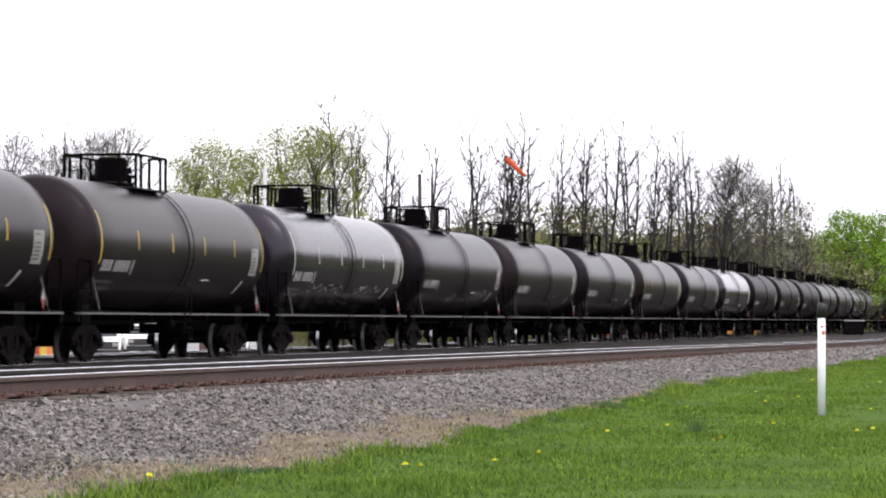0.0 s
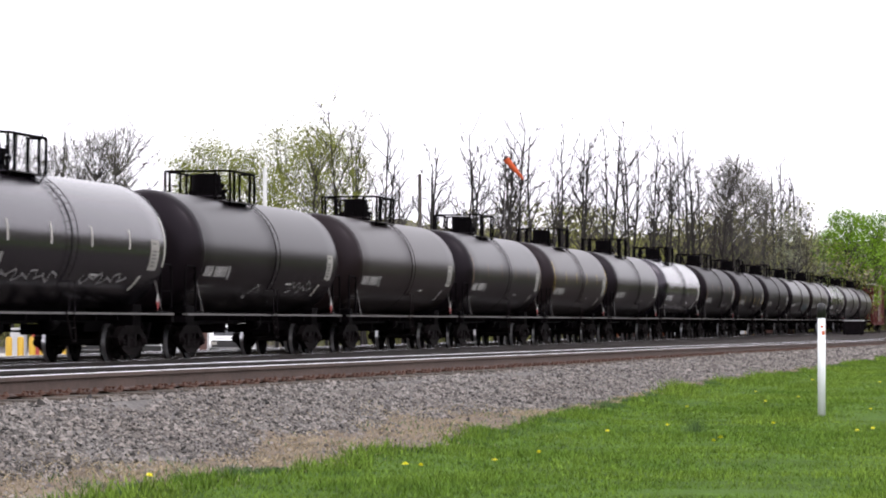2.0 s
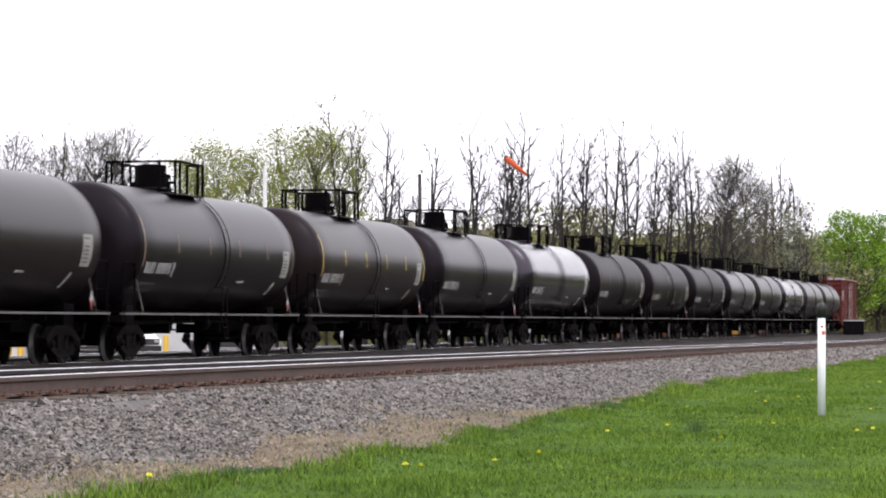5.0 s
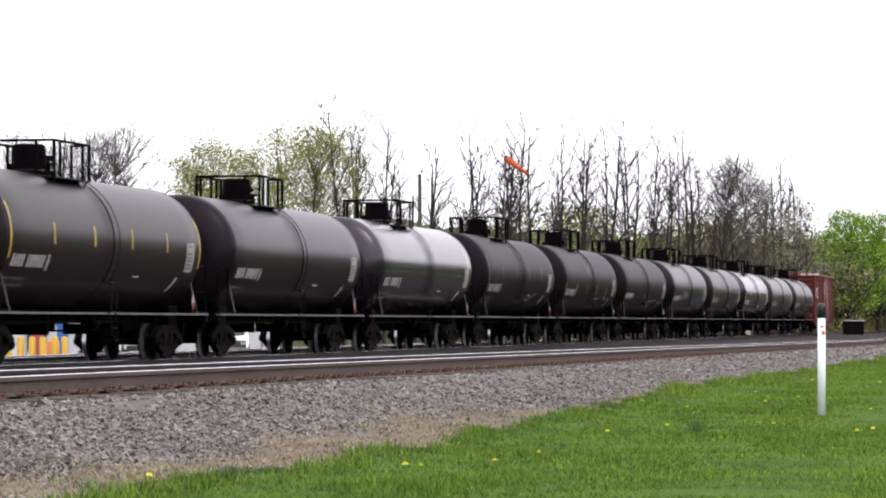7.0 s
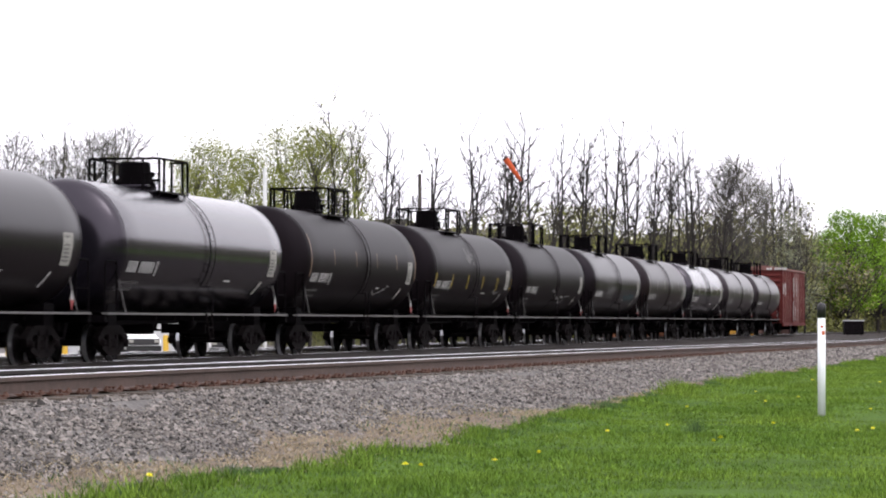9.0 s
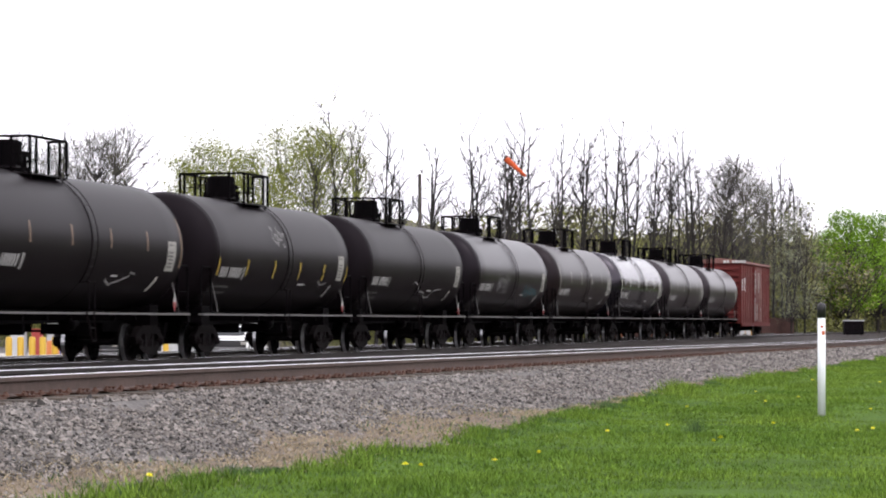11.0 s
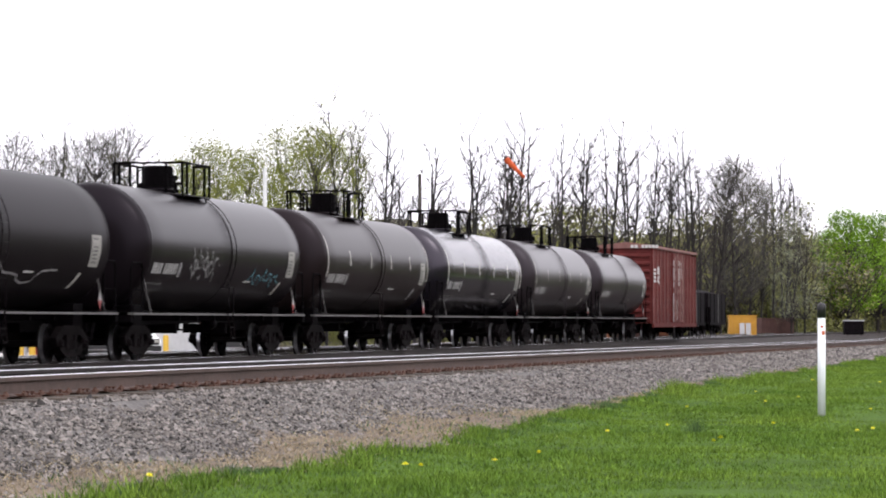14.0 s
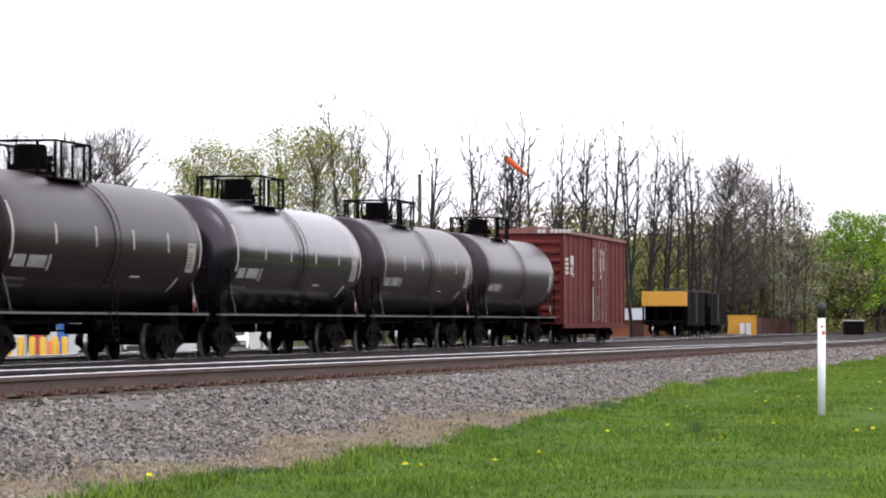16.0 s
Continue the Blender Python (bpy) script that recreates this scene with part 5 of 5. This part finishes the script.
set_at(crate("white_cabinet", M["siding"], 0.7, 0.6, 1.55, "white metal cabinet in the yard", "cabinet"), 134, -18.3, 10)


def parked_car(label, tall):
    root = tagged(new("parked_car"), label, "car", "parked cars in the yard")
    prof = [(-2.35, 0.35), (2.35, 0.35), (2.4, 0.75), (2.3, 1.0), (1.2, 1.12), (0.55, tall), (-2.1, tall - 0.03), (-2.35, 1.05)]
    bm = bmesh.new()
    a = [bm.verts.new((x, -0.93, z)) for x, z in prof]
    b = [bm.verts.new((x, 0.93, z)) for x, z in prof]
    n = len(prof)
    for i in range(n):
        bm.faces.new((a[i], a[(i + 1) % n], b[(i + 1) % n], b[i]))
    bm.faces.new(a[::-1]), bm.faces.new(b)
    bmesh.ops.recalc_face_normals(bm, faces=bm.faces)
    bmesh.ops.bevel(bm, geom=bm.edges[:], offset=0.08, segments=2, affect="EDGES")
    part("body", bm, M["carwhite"], root)
    bm = bmesh.new()
    vs = [bm.verts.new(p) for p in ((1.18, -0.76, 1.18), (1.18, 0.76, 1.18), (0.66, 0.68, tall - 0.09), (0.66, -0.68, tall - 0.09))]
    bm.faces.new(vs)
    part("windscreen", bm, M["glass"], root).location = (0.03, 0, 0.02)
    for s in (-1, 1):
        bm = bmesh.new()
        box(bm, -1.95, 0.35, s * 0.935 - 0.004, s * 0.935 + 0.004, 1.15, tall - 0.14)
        part("side_window", bm, M["glass"], root)
        for x in (-1.45, 1.45):
            bm = bmesh.new()
            lathe(bm, [(s * 0.72, 0.01), (s * 0.72, 0.36), (s * 0.96, 0.36), (s * 0.96, 0.22), (s * 0.93, 0.01)], 20, "y")
            for v in bm.verts:
                v.co.x += x
                v.co.z += 0.36
            part("wheel", bm, M["tyre"], root)
        bm = bmesh.new()
        box(bm, 2.35, 2.44, s * 0.7 - 0.14, s * 0.7 + 0.14, 0.74, 0.9)
        part("headlight", bm, M["placard"], root)
    bm = bmesh.new()
    box(bm, 2.38, 2.425, -0.82, 0.82, 0.62, 0.95)
    part("grille", bm, M["cap"], root, "wide dark grille")
    bm = bmesh.new()
    box(bm, 2.3, 2.5, -0.92, 0.92, 0.3, 0.58)
    part("bumper", bm, M["tyre"], root, "dark bumper")
    return root


set_at(parked_car("white parked utility vehicle facing the tracks", 1.62), 139, -15.3, -163)
set_at(parked_car("white parked pickup-size car beside the building", 1.7), 165, -16.4, -150)
set_at(parked_car("white parked car in the yard", 1.65), 150, -10.3, -165)


def shed(name, w, dep, h, paint, roofm, label, boards):
    root = tagged(new(name), label, "building")
    bm = bmesh.new()
    box(bm, -w / 2, w / 2, -dep / 2, dep / 2, -0.3, h)
    part("wall", bm, paint, root)
    bm = bmesh.new()
    extrude_x(bm, [(-dep / 2 - 0.3, h), (dep / 2 + 0.3, h), (0, h + dep * 0.22)], -w / 2 - 0.3, w / 2 + 0.3)
    bmesh.ops.recalc_face_normals(bm, faces=bm.faces)
    part("roof", bm, roofm, root)
    for i in range(boards):
        z = h * (i + 0.5) / boards
        bm = bmesh.new()
        box(bm, -w / 2 - 0.02, w / 2 + 0.02, -dep / 2 - 0.03, -dep / 2, z - h / boards * 0.42, z + h / boards * 0.42)
        part("siding_board", bm, paint, root)
    bm = bmesh.new()
    box(bm, -0.5, 0.5, -dep / 2 - 0.06, -dep / 2 - 0.02, 0, min(h - 0.2, 2.05))
    part("door", bm, M["rustwall"], root)
    return root


set_at(shed("yard_building", 16, 6, 2.3, M["siding"], M["slate"], "long low white building with horizontal siding", 7), 185, -17.0, -10)
set_at(shed("brick_shed", 5.0, 4.0, 1.75, M["brick"], M["slate"], "small orange brick shed with pale roof", 0), 236, 14.6, -78)

# low rusty wall, yellow container and dark box by the siding
set_at(crate("yellow_container", M["amber"], 2.3, 2.0, 1.75, "yellow steel container beside the siding", "container", 4), 263, 25.3, -80, -0.2)
set_at(crate("rusty_gondola", M["rustwall"], 3.2, 2.4, 1.55, "long rusty brown steel container on the ground", "container", 9), 285, 30.2, -60, -0.2)
set_at(crate("dark_cabinet", M["coal"], 1.7, 1.4, 1.35, "dark trackside cabinet with a pale top", "cabinet", 3, M["siding"]), 275, 36.3, -80, -0.2)
bm = bmesh.new()
for x0, lean in ((-0.35, 0.12), (0.15, 0.05)):
    vs = box(bm, x0, x0 + 0.42, -0.02, 0.02, 0.0, 1.1)
    for v in vs:
        v.co.y += lean * v.co.z
ob = set_at(tagged(part("leaning_sheets", bm, M["siding"]), "white sheets leaning against the yellow container", "sheets"), 261.4, 25.3, -78, -0.2)

# ---- parked hopper car ----
hopper = tagged(new("hopper_car"), "parked black hopper car with yellow end panel", "hopper car")
hopper.matrix_basis = pose(214.6, SIDING_Y, 0)
HL, HH = 11.2, 3.1
bm = bmesh.new()
box(bm, 1.4, HL, -1.5, -1.42, 0.75, HH), box(bm, 1.4, HL, 1.42, 1.5, 0.75, HH), box(bm, 1.4, HL, -1.42, 1.42, 1.0, 1.1), box(bm, HL - 0.08, HL, -1.42, 1.42, 1.1, HH)
part("body", bm, M["coal"], hopper)
bm = bmesh.new()
vs = [bm.verts.new(p) for p in ((1.4, -1.42, HH - 1.05), (1.4, 1.42, HH - 1.05), (3.2, 1.42, 1.2), (3.2, -1.42, 1.2))]
bm.faces.new(vs)
part("slope_sheet", bm, M["coal"], hopper)
bm = bmesh.new()
box(bm, 0.0, 0.1, -1.52, 1.52, HH - 1.0, HH + 0.02), box(bm, 0.1, 1.4, -1.5, -1.42, HH - 1.0, HH), box(bm, 0.1, 1.4, 1.42, 1.5, HH - 1.0, HH)
part("end_panel", bm, M["amber"], hopper, "faded yellow end panel")
for y in (-1.42, -0.5, 0.5, 1.42):
    bm = bmesh.new()
    box(bm, 0.0, 0.12, y - 0.06, y + 0.06, 0.9, HH - 1.0)
    part("end_post", bm, M["grime"], hopper)
for k in range(5):
    bm = bmesh.new()
    box(bm, 1.5 + k * 2.38, 1.62 + k * 2.38, -1.54, -1.5, 0.95, HH)
    part("side_post", bm, M["steelbar"] if k == 2 else M["coal"], hopper)
bm = bmesh.new()
box(bm, -0.1, HL + 0.2, -1.3, 1.3, 0.85, 1.0), box(bm, -0.9, HL + 0.9, -0.25, 0.25, 0.7, 0.95)
for x in (4.2, 6.0, 7.8):
    vs = box(bm, x - 0.8, x + 0.8, -1.1, 1.1, 0.35, 0.95)
    for v in vs:
        if v.co.z < 0.5:
            v.co.x = x + (v.co.x - x) * 0.4
part("underframe", bm, M["grime"], hopper)
bm = bmesh.new()
rings = []
for i in range(14):
    x = 1.6 + i * (HL - 1.9) / 13
    rings.append([bm.verts.new((x, -1.4 + 0.35 * j, HH - 0.15 + (0.45 * math.sin(math.pi * j / 8) * math.sin(math.pi * i / 13) ** 0.5 if 0 < i < 13 else 0) + 0.12 * noise.noise((x * 2, j * 1.3, 0)))) for j in range(9)])
for r0, r1 in zip(rings, rings[1:]):
    for j in range(8):
        bm.faces.new((r0[j], r0[j + 1], r1[j + 1], r1[j]))
load = tagged(part("coal_load", bm, M["coal"]), "heaped dark coal load in the hopper", "coal")
load.matrix_basis = pose(214.6, SIDING_Y, 0)
still_wheels = len(WHEELS)
for x in (1.4, 9.8):
    add_truck(hopper, "hopper", x)
for ws, dx in WHEELS[still_wheels:]:
    ws.matrix_basis = pose(dx, 0, 0.457)
del WHEELS[still_wheels:]
tagged(copy_thing(hopper, pose(214.6 + 13.0, SIDING_Y, 0)), "second parked black hopper car", "hopper car", "parked hopper cars")
tagged(hopper, group="parked hopper cars")
for ob in bpy.data.objects:
    if ob.name.startswith("end_panel") and ob.parent and ob.parent != hopper:
        ob.material_slots[0].link, ob.material_slots[0].material = "OBJECT", M["coal"]
        ob["label"] = "black end panel"
copy_thing(load, pose(214.6 + 13.0, SIDING_Y, 0))


# ---- what moves ----
def motions():
    for x, ob in TRAIN:
        walk(ob, [(t / 2, pose(x - gone(t / 2), TRACK_Y, 0)) for t in range(33)])
    spins = [(i / FPS, -gone(i / FPS) / 0.457 * 180 / math.pi) for i in range(16 * FPS + 1)]
    for ws, dx in WHEELS:
        walk(ws, [(t, pose(dx, 0, 0.457, 0, a % 360, 0)) for t, a in spins])
    # the windsock lifts and sinks: seconds and degrees below level
    for_sock = [(0.0, 42), (1.5, 50), (2.5, 44), (3.5, 30), (5.0, 38), (7.0, 36), (8.0, 42), (9.0, 54), (11.0, 42), (12.5, 38), (13.5, 42), (14.5, 48), (15.2, 44), (16.0, 37)]
    walk(windsock, [(t, pose(wx, wy, 8.92, 0, a, TURN - 90 + 12 * math.sin(t * 0.9))) for t, a in for_sock])


motions()
